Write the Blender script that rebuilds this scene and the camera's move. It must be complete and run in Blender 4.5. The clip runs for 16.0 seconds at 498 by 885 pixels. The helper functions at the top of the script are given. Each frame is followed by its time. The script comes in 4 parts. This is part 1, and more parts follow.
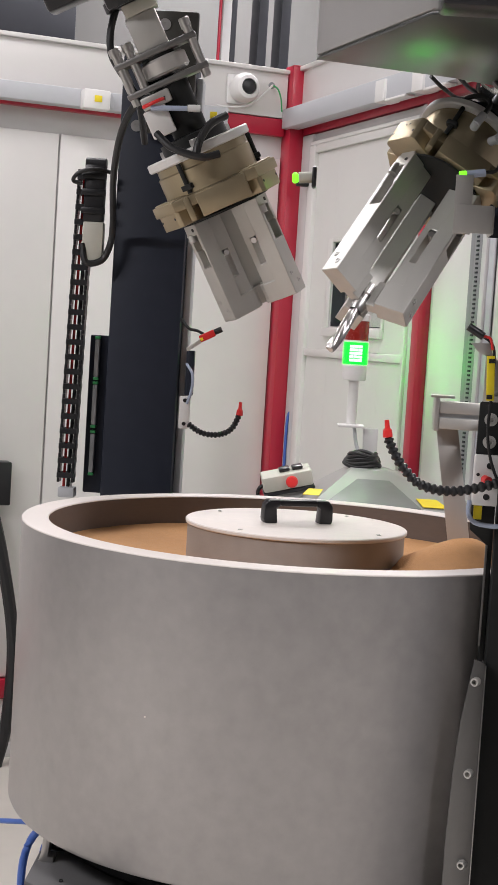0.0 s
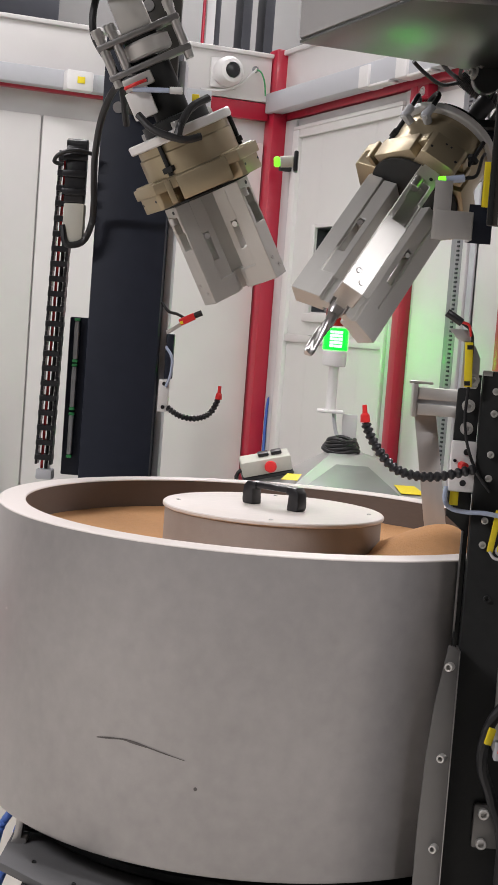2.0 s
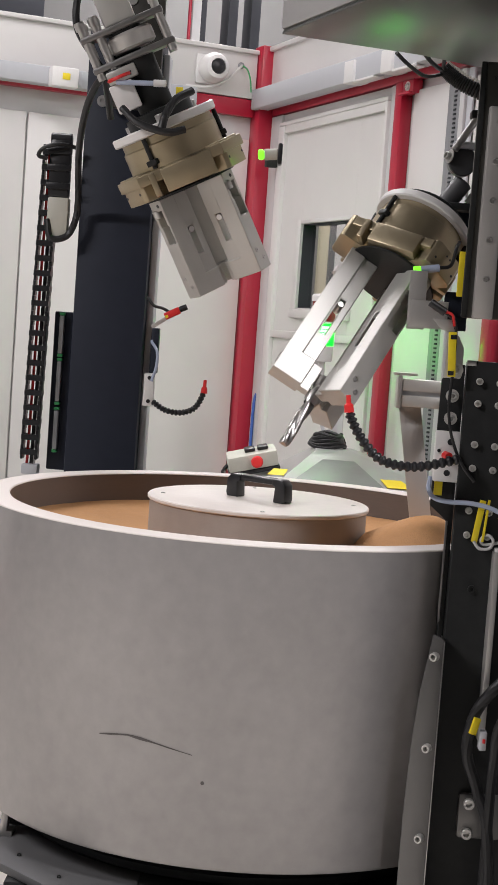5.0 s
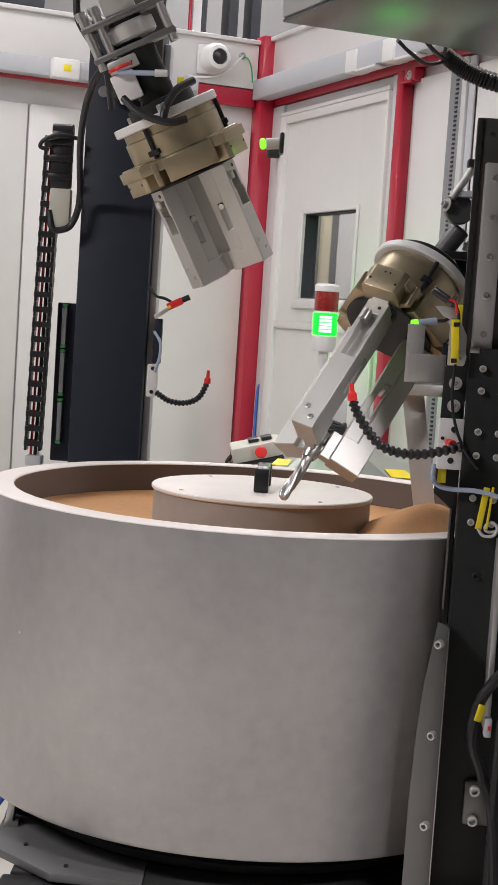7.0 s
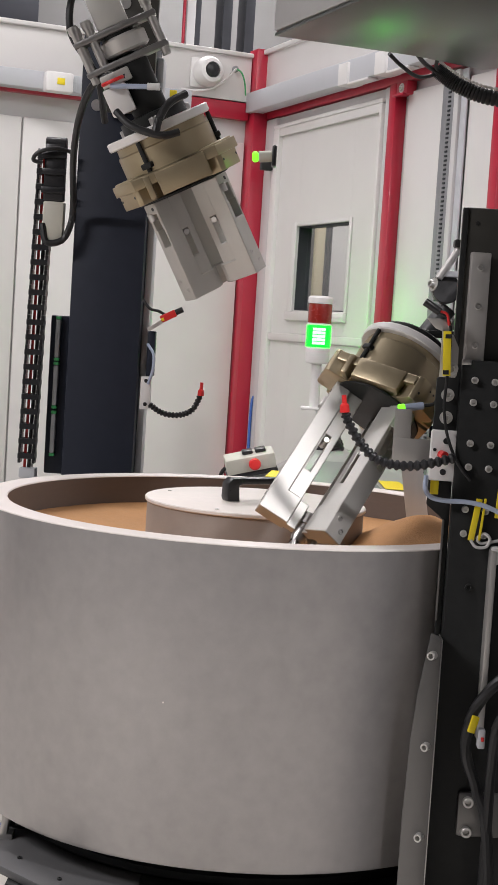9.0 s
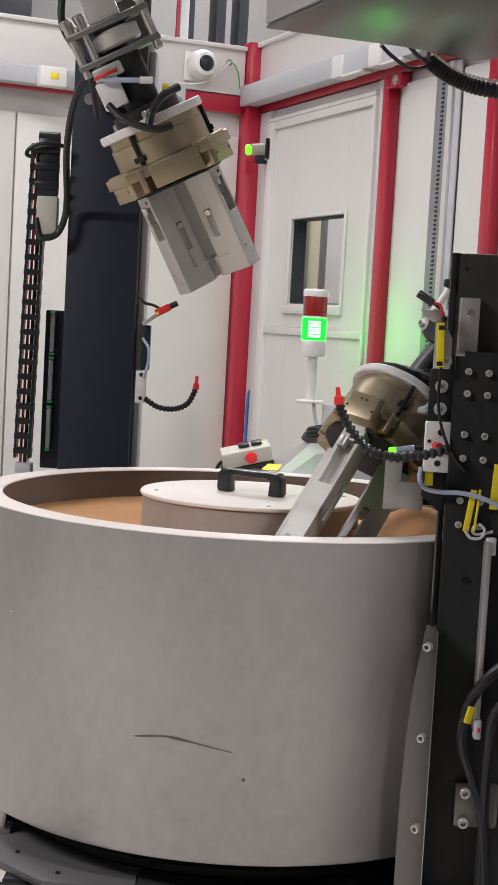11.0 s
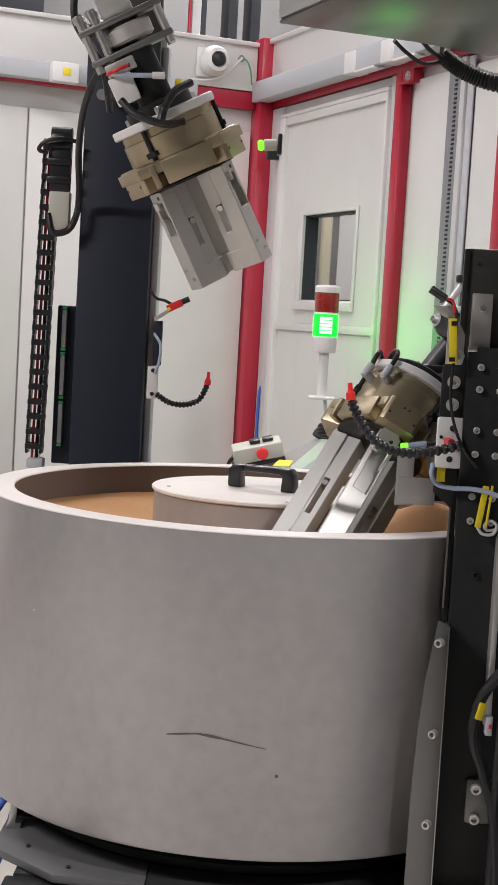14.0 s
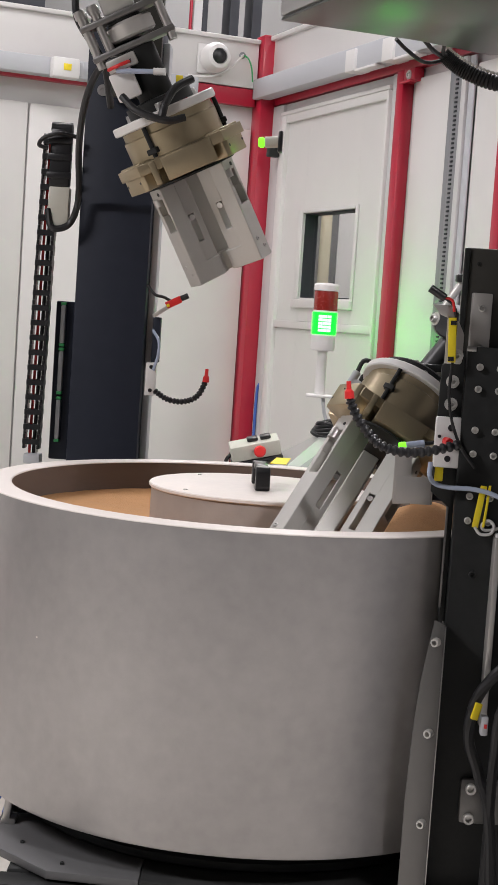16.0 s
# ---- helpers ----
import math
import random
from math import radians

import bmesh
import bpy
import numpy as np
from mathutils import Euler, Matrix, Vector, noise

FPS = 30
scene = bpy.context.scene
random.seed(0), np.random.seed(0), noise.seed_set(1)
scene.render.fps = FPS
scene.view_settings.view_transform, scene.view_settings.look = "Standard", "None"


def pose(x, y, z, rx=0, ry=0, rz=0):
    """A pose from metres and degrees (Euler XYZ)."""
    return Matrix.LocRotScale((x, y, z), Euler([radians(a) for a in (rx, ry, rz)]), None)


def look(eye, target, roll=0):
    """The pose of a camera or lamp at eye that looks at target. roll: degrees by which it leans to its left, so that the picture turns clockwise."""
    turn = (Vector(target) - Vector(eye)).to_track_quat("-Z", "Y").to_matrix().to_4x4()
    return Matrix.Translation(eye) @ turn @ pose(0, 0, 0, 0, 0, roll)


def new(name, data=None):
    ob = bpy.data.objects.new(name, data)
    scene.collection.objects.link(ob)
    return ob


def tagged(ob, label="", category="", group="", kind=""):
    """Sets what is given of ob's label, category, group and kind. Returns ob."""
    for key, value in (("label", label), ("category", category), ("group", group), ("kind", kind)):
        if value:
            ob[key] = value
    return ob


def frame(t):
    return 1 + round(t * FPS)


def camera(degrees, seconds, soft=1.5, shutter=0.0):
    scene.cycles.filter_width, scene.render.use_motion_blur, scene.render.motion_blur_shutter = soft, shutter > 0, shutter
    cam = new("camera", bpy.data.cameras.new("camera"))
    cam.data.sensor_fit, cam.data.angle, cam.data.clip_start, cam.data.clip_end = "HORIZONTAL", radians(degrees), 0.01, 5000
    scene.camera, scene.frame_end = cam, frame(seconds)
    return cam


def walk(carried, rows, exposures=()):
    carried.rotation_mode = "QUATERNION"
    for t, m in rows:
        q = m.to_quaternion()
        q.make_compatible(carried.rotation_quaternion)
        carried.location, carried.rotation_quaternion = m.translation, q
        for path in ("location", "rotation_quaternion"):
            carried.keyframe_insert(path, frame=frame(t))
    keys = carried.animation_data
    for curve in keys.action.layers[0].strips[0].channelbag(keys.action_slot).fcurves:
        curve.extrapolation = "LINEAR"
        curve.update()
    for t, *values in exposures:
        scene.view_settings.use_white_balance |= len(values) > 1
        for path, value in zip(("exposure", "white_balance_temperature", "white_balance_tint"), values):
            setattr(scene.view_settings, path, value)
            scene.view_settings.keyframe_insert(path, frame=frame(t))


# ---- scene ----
PATH = [
    (0, -0.0002, -2.1935, 1.4001, 85.762, -3.589, 2.375),
    (0.5, 0.0025, -2.1949, 1.3997, 85.654, -3.780, 2.156),
    (1, 0.0048, -2.1936, 1.3984, 85.452, -3.963, 1.830),
    (1.5, 0.0035, -2.1920, 1.3988, 85.276, -4.133, 1.601),
    (2, 0.0041, -2.1931, 1.3977, 85.231, -4.322, 1.654),
    (2.5, 0.0016, -2.1913, 1.3956, 85.208, -4.533, 1.727),
    (3, 0.0051, -2.1914, 1.3949, 85.156, -4.658, 1.650),
    (3.5, 0.0055, -2.1922, 1.3928, 85.203, -4.688, 1.375),
    (4, 0.0081, -2.1905, 1.3879, 85.463, -4.525, 1.202),
    (6.5, 0.0122, -2.1951, 1.3844, 84.895, -3.751, 1.385),
    (7, 0.0121, -2.1928, 1.3822, 84.934, -3.758, 1.315),
    (7.5, 0.0127, -2.1927, 1.3810, 84.916, -3.727, 1.258),
    (8, 0.0146, -2.1971, 1.3833, 85.027, -3.778, 1.208),
    (8.5, 0.0160, -2.1966, 1.3835, 85.263, -3.743, 1.147),
    (9, 0.0150, -2.1960, 1.3827, 85.430, -3.615, 1.100),
    (11.5, 0.0206, -2.1965, 1.3806, 85.160, -3.150, 0.976),
    (12, 0.0191, -2.1955, 1.3787, 85.146, -3.137, 0.972),
    (12.5, 0.0179, -2.1975, 1.3785, 85.076, -3.227, 1.074),
    (13, 0.0183, -2.1966, 1.3796, 85.079, -3.314, 1.262),
    (13.5, 0.0179, -2.1966, 1.3803, 85.067, -3.345, 1.396),
    (14, 0.0184, -2.1959, 1.3795, 85.043, -3.318, 1.429),
    (14.5, 0.0191, -2.1943, 1.3781, 84.953, -3.402, 1.426),
    (15, 0.0183, -2.1933, 1.3797, 84.894, -3.616, 1.413),
    (15.5, 0.0169, -2.1944, 1.3805, 84.922, -3.776, 1.430),
    (16, 0.0174, -2.1937, 1.3794, 84.944, -3.864, 1.363),
]
cam = camera(19.84, 16.0)
walk(cam, [(t, pose(*r)) for t, *r in PATH])

# ---- light: a closed factory hall, its unseen ceiling tubes assumed and placed for brightness ----
world = bpy.data.worlds.new("hall_air")
scene.world = world
world.use_nodes = True
world.node_tree.nodes["Background"].inputs[0].default_value = (1.0, 0.98, 0.96, 1)
world.node_tree.nodes["Background"].inputs[1].default_value = 0.05
scene.view_settings.exposure = 0.20


def area(name, x, y, z, sx, sy, watts, color=(1.0, 0.96, 0.985), target=None):
    data = bpy.data.lights.new(name, "AREA")
    data.shape, data.size, data.size_y, data.energy, data.color = "RECTANGLE", sx, sy, watts, color
    ob = new(name, data)
    ob.matrix_basis = look((x, y, z), target or (x, y + 0.001, 0))
    return ob


# assumed ceiling lamps, none in view; the last brightens the cabinet behind the window
LAMPS = [(-2.6, -1.7, 3.3, 100, 1.5), (0.4, 0.9, 3.3, 13, 1.5), (-1.4, 1.1, 3.3, 31, 1.5), (1.7, -2.3, 3.3, 80, 0.5),
         (0.0, 5.2, 3.9, 62, 1.5), (-0.05, 3.25, 3.5, 60, 1.5)]
for lx, ly, lz, lw, ll in LAMPS:
    area("assumed_ceiling_light", lx, ly, lz - 0.04, ll, 0.30, lw)


# ---- materials ----
def mat(name, color, rough=0.5, metal=0.0, var=0.08, scale=12.0, bump=0.0, bscale=None, rvar=0.1, stretch=None, dirt=0.0, emit=0.0, coat=0.0):
    """Principled surface with variation at two scales, roughness wear and a fine bump."""
    m = bpy.data.materials.new(name)
    m.use_nodes = True
    t = m.node_tree
    b = t.nodes["Principled BSDF"]
    b.inputs["Metallic"].default_value = metal
    b.inputs["Coat Weight"].default_value = coat
    co = t.nodes.new("ShaderNodeTexCoord")
    mp = t.nodes.new("ShaderNodeMapping")
    mp.inputs["Scale"].default_value = stretch or (1, 1, 1)
    t.links.new(co.outputs["Object"], mp.inputs["Vector"])

    def noise_node(s, detail):
        n = t.nodes.new("ShaderNodeTexNoise")
        n.inputs["Scale"].default_value, n.inputs["Detail"].default_value = s, detail
        t.links.new(mp.outputs["Vector"], n.inputs["Vector"])
        return n.outputs["Fac"]

    big, small = noise_node(scale * 0.25, 3), noise_node(scale * 5, 5)
    mix = t.nodes.new("ShaderNodeMath")
    mix.operation = "MULTIPLY_ADD"
    t.links.new(big, mix.inputs[0])
    mix.inputs[1].default_value = 0.65
    sc = t.nodes.new("ShaderNodeMath")
    sc.operation = "MULTIPLY"
    sc.inputs[1].default_value = 0.35
    t.links.new(small, sc.inputs[0])
    t.links.new(sc.outputs[0], mix.inputs[2])
    ramp = t.nodes.new("ShaderNodeValToRGB")
    ramp.color_ramp.elements[0].position, ramp.color_ramp.elements[1].position = 0.3, 0.7
    ramp.color_ramp.elements[0].color = (*[c * (1 - var - dirt) for c in color], 1)
    ramp.color_ramp.elements[1].color = (*[min(1, c * (1 + var)) for c in color], 1)
    t.links.new(mix.outputs[0], ramp.inputs[0])
    t.links.new(ramp.outputs[0], b.inputs["Base Color"])
    rr = t.nodes.new("ShaderNodeMapRange")
    rr.inputs["To Min"].default_value, rr.inputs["To Max"].default_value = max(0.02, rough - rvar), min(1, rough + rvar)
    t.links.new(small, rr.inputs["Value"])
    t.links.new(rr.outputs[0], b.inputs["Roughness"])
    if bump:
        bn = t.nodes.new("ShaderNodeBump")
        bn.inputs["Strength"].default_value, bn.inputs["Distance"].default_value = bump, 0.002
        t.links.new(noise_node(bscale or scale * 20, 4), bn.inputs["Height"])
        t.links.new(bn.outputs[0], b.inputs["Normal"])
    if emit:
        b.inputs["Emission Color"].default_value = (*color, 1)
        b.inputs["Emission Strength"].default_value = emit
    return m


DRUM = mat("bead_blasted_steel", (0.40, 0.382, 0.372), 0.36, 0.5, 0.13, 9, 0.08, 900, 0.06, dirt=0.05)
DRUM_IN = mat("worn_brown_lining", (0.13, 0.10, 0.085), 0.6, 0.0, 0.15, 10, 0.2, 300, stretch=(1, 1, 6))
RIM = mat("pale_plastic_rim", (0.78, 0.72, 0.68), 0.5, 0.0, 0.05, 20, 0.1, 400)
LIDM = mat("dusty_pale_lid", (0.76, 0.70, 0.65), 0.55, 0.0, 0.06, 16, 0.15, 300, dirt=0.06)
CORE = mat("dusty_grey_core", (0.36, 0.325, 0.30), 0.55, 0.1, 0.1, 8, 0.1, 300, dirt=0.08)
MEDIA = mat("orange_granulate", (0.53, 0.28, 0.12), 0.9, 0.0, 0.12, 20, 0.9, 420, 0.05)
WHITE = mat("white_powder_coat", (0.74, 0.72, 0.70), 0.42, 0.0, 0.03, 2, 0.05, 500, dirt=0.03)
PALE = mat("pale_grey_coat", (0.60, 0.59, 0.585), 0.45, 0.0, 0.04, 3, 0.05, 400, dirt=0.04)
DUCT = mat("grey_plastic_duct", (0.52, 0.53, 0.555), 0.5, 0.0, 0.05, 6, 0.05, 300)
STRUT = mat("galvanised_strut", (0.30, 0.305, 0.315), 0.45, 0.4, 0.06, 10, 0.05, 300)
DECK = mat("grey_deck_steel", (0.12, 0.12, 0.122), 0.5, 0.2, 0.10, 8, 0.08, 300, dirt=0.08)
# shade put into stainless for the guard; plain dark steel on other parts
SHADE = mat("shaded_and_dark_steel", (0.20, 0.195, 0.19), 0.42, 0.7, 0.10, 10, 0.08, 300)
RED = mat("crimson_paint", (0.46, 0.015, 0.042), 0.36, 0.0, 0.08, 4, 0.06, 300, coat=0.2)
BLACK = mat("black_satin_paint", (0.021, 0.025, 0.038), 0.5, 0.0, 0.2, 6, 0.08, 500, 0.12)
CARR = mat("olive_black_oxide", (0.050, 0.048, 0.042), 0.42, 0.3, 0.15, 10, 0.06, 400, 0.1)
BLACKM = mat("black_oxide_steel", (0.027, 0.028, 0.028), 0.48, 0.2, 0.25, 14, 0.08, 400, 0.12)
RUBBER = mat("black_rubber", (0.014, 0.014, 0.015), 0.45, 0.0, 0.2, 30, 0.1, 300)
DARKP = mat("black_plastic", (0.018, 0.018, 0.02), 0.32, 0.0, 0.2, 30, 0.05, 300)
BRASS = mat("bronze_anodised", (0.40, 0.335, 0.225), 0.38, 0.75, 0.06, 20, 0.06, 500, 0.08)
ALU = mat("machined_aluminium", (0.56, 0.55, 0.52), 0.46, 0.62, 0.09, 9, 0.012, 260, 0.06, stretch=(1, 1, 0.4))
STEEL = mat("bright_steel", (0.58, 0.565, 0.55), 0.34, 1.0, 0.08, 30, 0.05, 300, 0.1)
PLATE = mat("brushed_stainless", (0.56, 0.54, 0.515), 0.4, 0.6, 0.06, 16, 0.1, 300, stretch=(1, 1, 0.15))
ZINC = mat("zinc_plated_steel", (0.66, 0.645, 0.62), 0.36, 0.55, 0.08, 30, 0.05, 300, 0.1)
IRON = mat("dark_grey_anodised", (0.11, 0.11, 0.112), 0.4, 0.3, 0.12, 20, 0.05, 300)
WHITEP = mat("white_plastic", (0.76, 0.745, 0.73), 0.4, 0.0, 0.04, 20, 0.04, 300)
REDP = mat("red_plastic", (0.72, 0.03, 0.03), 0.35, 0.0, 0.08, 30)
REDL = mat("unlit_red_lens", (0.26, 0.018, 0.012), 0.25, 0.0, 0.1, 30, coat=0.3)
YEL = mat("yellow_tag", (0.85, 0.67, 0.02), 0.5, 0.0, 0.06, 30)
GREENLED = mat("green_led", (0.20, 0.95, 0.03), 0.4, 0.0, 0.0, 10, emit=1.1)
GREENL = mat("lit_green_lens", (0.0, 1.0, 0.003), 0.4, 0.0, 0.0, 10, emit=18.0)
GREENC = mat("white_hot_core", (0.40, 1.0, 0.45), 0.4, 0.0, 0.0, 10, emit=1.7)
GREEN = mat("green_cap", (0.04, 0.32, 0.10), 0.5, 0.0, 0.1, 20)
BLUE = mat("blue_air_hose", (0.07, 0.15, 0.48), 0.35, 0.0, 0.08, 20)
CLEAR = mat("pale_clear_hose", (0.42, 0.48, 0.62), 0.2, 0.0, 0.06, 20, coat=0.5)
FLOORM = mat("pale_epoxy_floor", (0.62, 0.59, 0.54), 0.4, 0.0, 0.06, 3, 0.05, 200, dirt=0.06)
HALL = mat("grey_hall_cladding", (0.22, 0.215, 0.21), 0.6, 0.0, 0.08, 2)
HALLD = mat("dark_hall_steel", (0.045, 0.047, 0.055), 0.5, 0.0, 0.15, 3)
CREAM = mat("cream_door_paint", (0.62, 0.55, 0.38), 0.5, 0.0, 0.05, 4)
HOODM = mat("grey_sheet_hood", (0.40, 0.40, 0.39), 0.42, 0.2, 0.06, 8, 0.05, 300)
SMOKE = mat("smoked_panel", (0.20, 0.21, 0.20), 0.42, 0.0, 0.1, 8)
CASE = mat("beige_control_case", (0.55, 0.54, 0.47), 0.5, 0.0, 0.05, 20)
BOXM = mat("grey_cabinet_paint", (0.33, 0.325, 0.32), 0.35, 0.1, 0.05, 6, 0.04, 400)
# glossy underside; the dimness below the cabinet is put into its base colour
BOXU = mat("shaded_glossy_underside", (0.06, 0.064, 0.06), 0.30, 0.0, 0.03, 2, rvar=0.01)
SCUFF = mat("dark_scuff", (0.10, 0.09, 0.085), 0.7, 0.0, 0.2, 60)
TUBE = mat("glowing_tube", (1.0, 0.96, 0.92), 0.4, 0.0, 0.0, 5, emit=6.0)

for m in (BLACK, BLACKM, HALLD):
    m.node_tree.nodes["Principled BSDF"].inputs["Specular IOR Level"].default_value = 0.22

glass = bpy.data.materials.new("window_glass")
glass.use_nodes = True
gb = glass.node_tree.nodes["Principled BSDF"]
gb.inputs["Base Color"].default_value = (0.95, 0.97, 0.96, 1)
gb.inputs["Roughness"].default_value, gb.inputs["Transmission Weight"].default_value, gb.inputs["IOR"].default_value = 0.02, 1.0, 1.45


# ---- mesh helpers ----
def cube(bm, x0, x1, y0, y1, z0, z1, m=None, bevel=0.0):
    r = bmesh.ops.create_cube(bm, size=1)["verts"]
    for v in r:
        v.co = Vector(((x0 + x1) / 2 + v.co.x * (x1 - x0), (y0 + y1) / 2 + v.co.y * (y1 - y0), (z0 + z1) / 2 + v.co.z * (z1 - z0)))
    if bevel:
        edges = list({e for v in r for e in v.link_edges})
        out = bmesh.ops.bevel(bm, geom=edges, offset=bevel, segments=2, profile=0.5, affect="EDGES")
        r = list({v for f in out["faces"] for v in f.verts} | {v for v in r if v.is_valid})
    if m is not None:
        bmesh.ops.transform(bm, matrix=m, verts=r)
    return bm


def slab(x0, x1, y0, y1, z0, z1, bevel=0.002, m=None):
    return cube(bmesh.new(), x0, x1, y0, y1, z0, z1, m, bevel)


def flush(x0, x1, y0, y1, z0, z1, bevel=0):
    return slab(x0, x1, y0, y1, z0, z1, 0)


def lathe(prof, n=64, bm=None, m=None, closed=False):
    """Turn a profile of (radius, height) about z; ends with radius 0 are closed."""
    bm = bm or bmesh.new()
    rings, made = [], []
    for r, z in prof:
        if r < 1e-6:
            ring = [bm.verts.new((0, 0, z))]
        else:
            ring = [bm.verts.new((r * math.cos(2 * math.pi * i / n), r * math.sin(2 * math.pi * i / n), z)) for i in range(n)]
        rings.append(ring)
        made += ring
    if closed:
        rings.append(rings[0])
    for a, b in zip(rings, rings[1:]):
        for i in range(n):
            j = (i + 1) % n
            f = [a[0] if len(a) == 1 else a[i]] + ([a[j]] if len(a) > 1 else []) + ([b[j], b[i]] if len(b) > 1 else [b[0]])
            bm.faces.new(f)
    bmesh.ops.recalc_face_normals(bm, faces=bm.faces)
    if m is not None:
        bmesh.ops.transform(bm, matrix=m, verts=made)
    return bm


def rod(a, b, r, n=20, r2=None, bm=None, chamfer=0.0):
    """A round bar from a to b."""
    a, b = Vector(a), Vector(b)
    d = b - a
    h = d.length
    m = Matrix.Translation(a) @ d.to_track_quat("Z", "Y").to_matrix().to_4x4()
    r2 = r if r2 is None else r2
    c = chamfer or min(r, h) * 0.08
    return lathe([(0, 0), (r - c, 0), (r, c), (r2, h - c), (r2 - c, h), (0, h)], n, bm, m)


def prism(points, z0, z1, m=None, bm=None, bevel=0.0):
    """A flat outline pulled up from z0 to z1."""
    bm = bm or bmesh.new()
    lo = [bm.verts.new((x, y, z0)) for x, y in points]
    hi = [bm.verts.new((x, y, z1)) for x, y in points]
    n = len(points)
    fs = [bm.faces.new(lo[::-1]), bm.faces.new(hi)] + [bm.faces.new((lo[i], lo[(i + 1) % n], hi[(i + 1) % n], hi[i])) for i in range(n)]
    bmesh.ops.recalc_face_normals(bm, faces=fs)
    vs = lo + hi
    if bevel:
        es = [e for e in {e for v in vs for e in v.link_edges}]
        out = bmesh.ops.bevel(bm, geom=es, offset=bevel, segments=2, profile=0.5, affect="EDGES")
        vs = list({v for f in out["faces"] for v in f.verts} | {v for v in vs if v.is_valid})
    if m is not None:
        bmesh.ops.transform(bm, matrix=m, verts=vs)
    return bm


def smooth_path(points, steps=8):
    """A rounded line through points (Catmull-Rom)."""
    p = [Vector(q) for q in points]
    p = [p[0] * 2 - p[1]] + p + [p[-1] * 2 - p[-2]]
    out = []
    for i in range(1, len(p) - 2):
        for k in range(steps):
            t = k / steps
            a, b, c, d = p[i - 1:i + 3]
            out.append(0.5 * (2 * b + (c - a) * t + (2 * a - 5 * b + 4 * c - d) * t * t + (3 * b - a - 3 * c + d) * t ** 3))
    return out + [p[-2]]


def hose(points, r, n=10, steps=8, radius=None, bm=None):
    """A bent tube through points; radius(i, count) varies it along the way."""
    bm = bm or bmesh.new()
    path = smooth_path(points, steps)
    up, rings = Vector((0.31, 0.22, 0.92)), []
    for i, c in enumerate(path):
        d = (path[min(i + 1, len(path) - 1)] - path[max(i - 1, 0)]).normalized()
        u = d.cross(up).normalized()
        v = d.cross(u)
        q = r * (radius(i, len(path)) if radius else 1)
        rings.append([bm.verts.new(c + q * (u * math.cos(2 * math.pi * k / n) + v * math.sin(2 * math.pi * k / n))) for k in range(n)])
    for a, b in zip(rings, rings[1:]):
        for k in range(n):
            bm.faces.new((a[k], a[(k + 1) % n], b[(k + 1) % n], b[k]))
    bm.faces.new(rings[0][::-1])
    bm.faces.new(rings[-1])
    bmesh.ops.recalc_face_normals(bm, faces=bm.faces)
    return bm


def mesh(name, bm, material):
    me = bpy.data.meshes.new(name)
    bm.to_mesh(me)
    bm.free()
    me.materials.append(material)
    for p in me.polygons:
        p.use_smooth = True
    me.set_sharp_from_angle(angle=radians(32))
    return me


def part(name, bm, material, parent=None, label="", at=None):
    """One mesh object, under a thing or a part if given."""
    ob = new(name, mesh(name, bm, material))
    ob.parent = parent
    if at is not None:
        ob.matrix_basis = at
    return tagged(ob, label)


def thing(name, label, category, at=None, group="", kind=""):
    ob = new(name)
    ob.empty_display_size = 0.05
    if at is not None:
        ob.matrix_basis = at
    return tagged(ob, label, category, group, kind)


BOLT_MESH = {}


def bolt(parent, p, axis, r=0.006, h=0.006, material=None, washer=True):
    """A socket-head screw; axis is the way it points out of its plate."""
    key = (r, h, washer)
    if key not in BOLT_MESH:
        prof = [(r * 1.7, 0), (r * 1.7, 0.0012), (r, 0.0012)] if washer else [(r, 0)]
        prof += [(r, h * 0.85), (r * 0.88, h), (r * 0.58, h), (r * 0.5, h * 0.08), (0, h * 0.05)]
        BOLT_MESH[key] = mesh("bolt", lathe(prof, 18), material or ZINC)
    ob = new("bolt", BOLT_MESH[key])
    ob.parent = parent
    ob.matrix_basis = Matrix.Translation(p) @ Vector(axis).to_track_quat("Z", "Y").to_matrix().to_4x4()
    return ob


def structure(name, bm, material, label="", at=None):
    return tagged(part(name, bm, material, None, label, at), kind="structure")


# ---- the cell: two panelled walls that meet in a corner behind the machine ----
ROOM = pose(-0.10, 2.75, 0, 0, 0, 24)
structure("floor", slab(-8, 8, -6, 10, -0.1, 0, 0), FLOORM, "pale epoxy factory floor with faint stains")

wall_left = structure("wall_left", slab(-3.4, 0.0, -0.08, 0.0, 0, 2.289, 0), PALE, "white panelled cell wall", ROOM)
for x0, x1 in ((-3.3, -2.12), (-2.08, -0.835), (-0.829, -0.076)):
    part("panel", slab(x0, x1, -0.094, -0.0805, 0.262, 2.0, 0.004), WHITE, wall_left)
    part("kick_panel", slab(x0, x1, -0.094, -0.0805, 0.055, 0.19, 0.003), WHITE, wall_left)
part("red_strip", slab(-3.3, -0.08, -0.115, -0.0805, 0.197, 0.258, 0.003), RED, wall_left)
part("skirting", slab(-3.3, -0.08, -0.104, -0.0805, 0.0, 0.048, 0.003), PALE, wall_left)
part("fascia", slab(-3.3, -0.075, -0.115, -0.0805, 2.131, 2.287, 0.003), WHITE, wall_left)
part("fascia_lip", slab(-3.3, -0.075, -0.130, -0.1152, 2.275, 2.289, 0.003), WHITE, wall_left)
part("red_beam", slab(-3.3, -0.075, -0.112, -0.0805, 2.072, 2.128, 0.003), RED, wall_left)
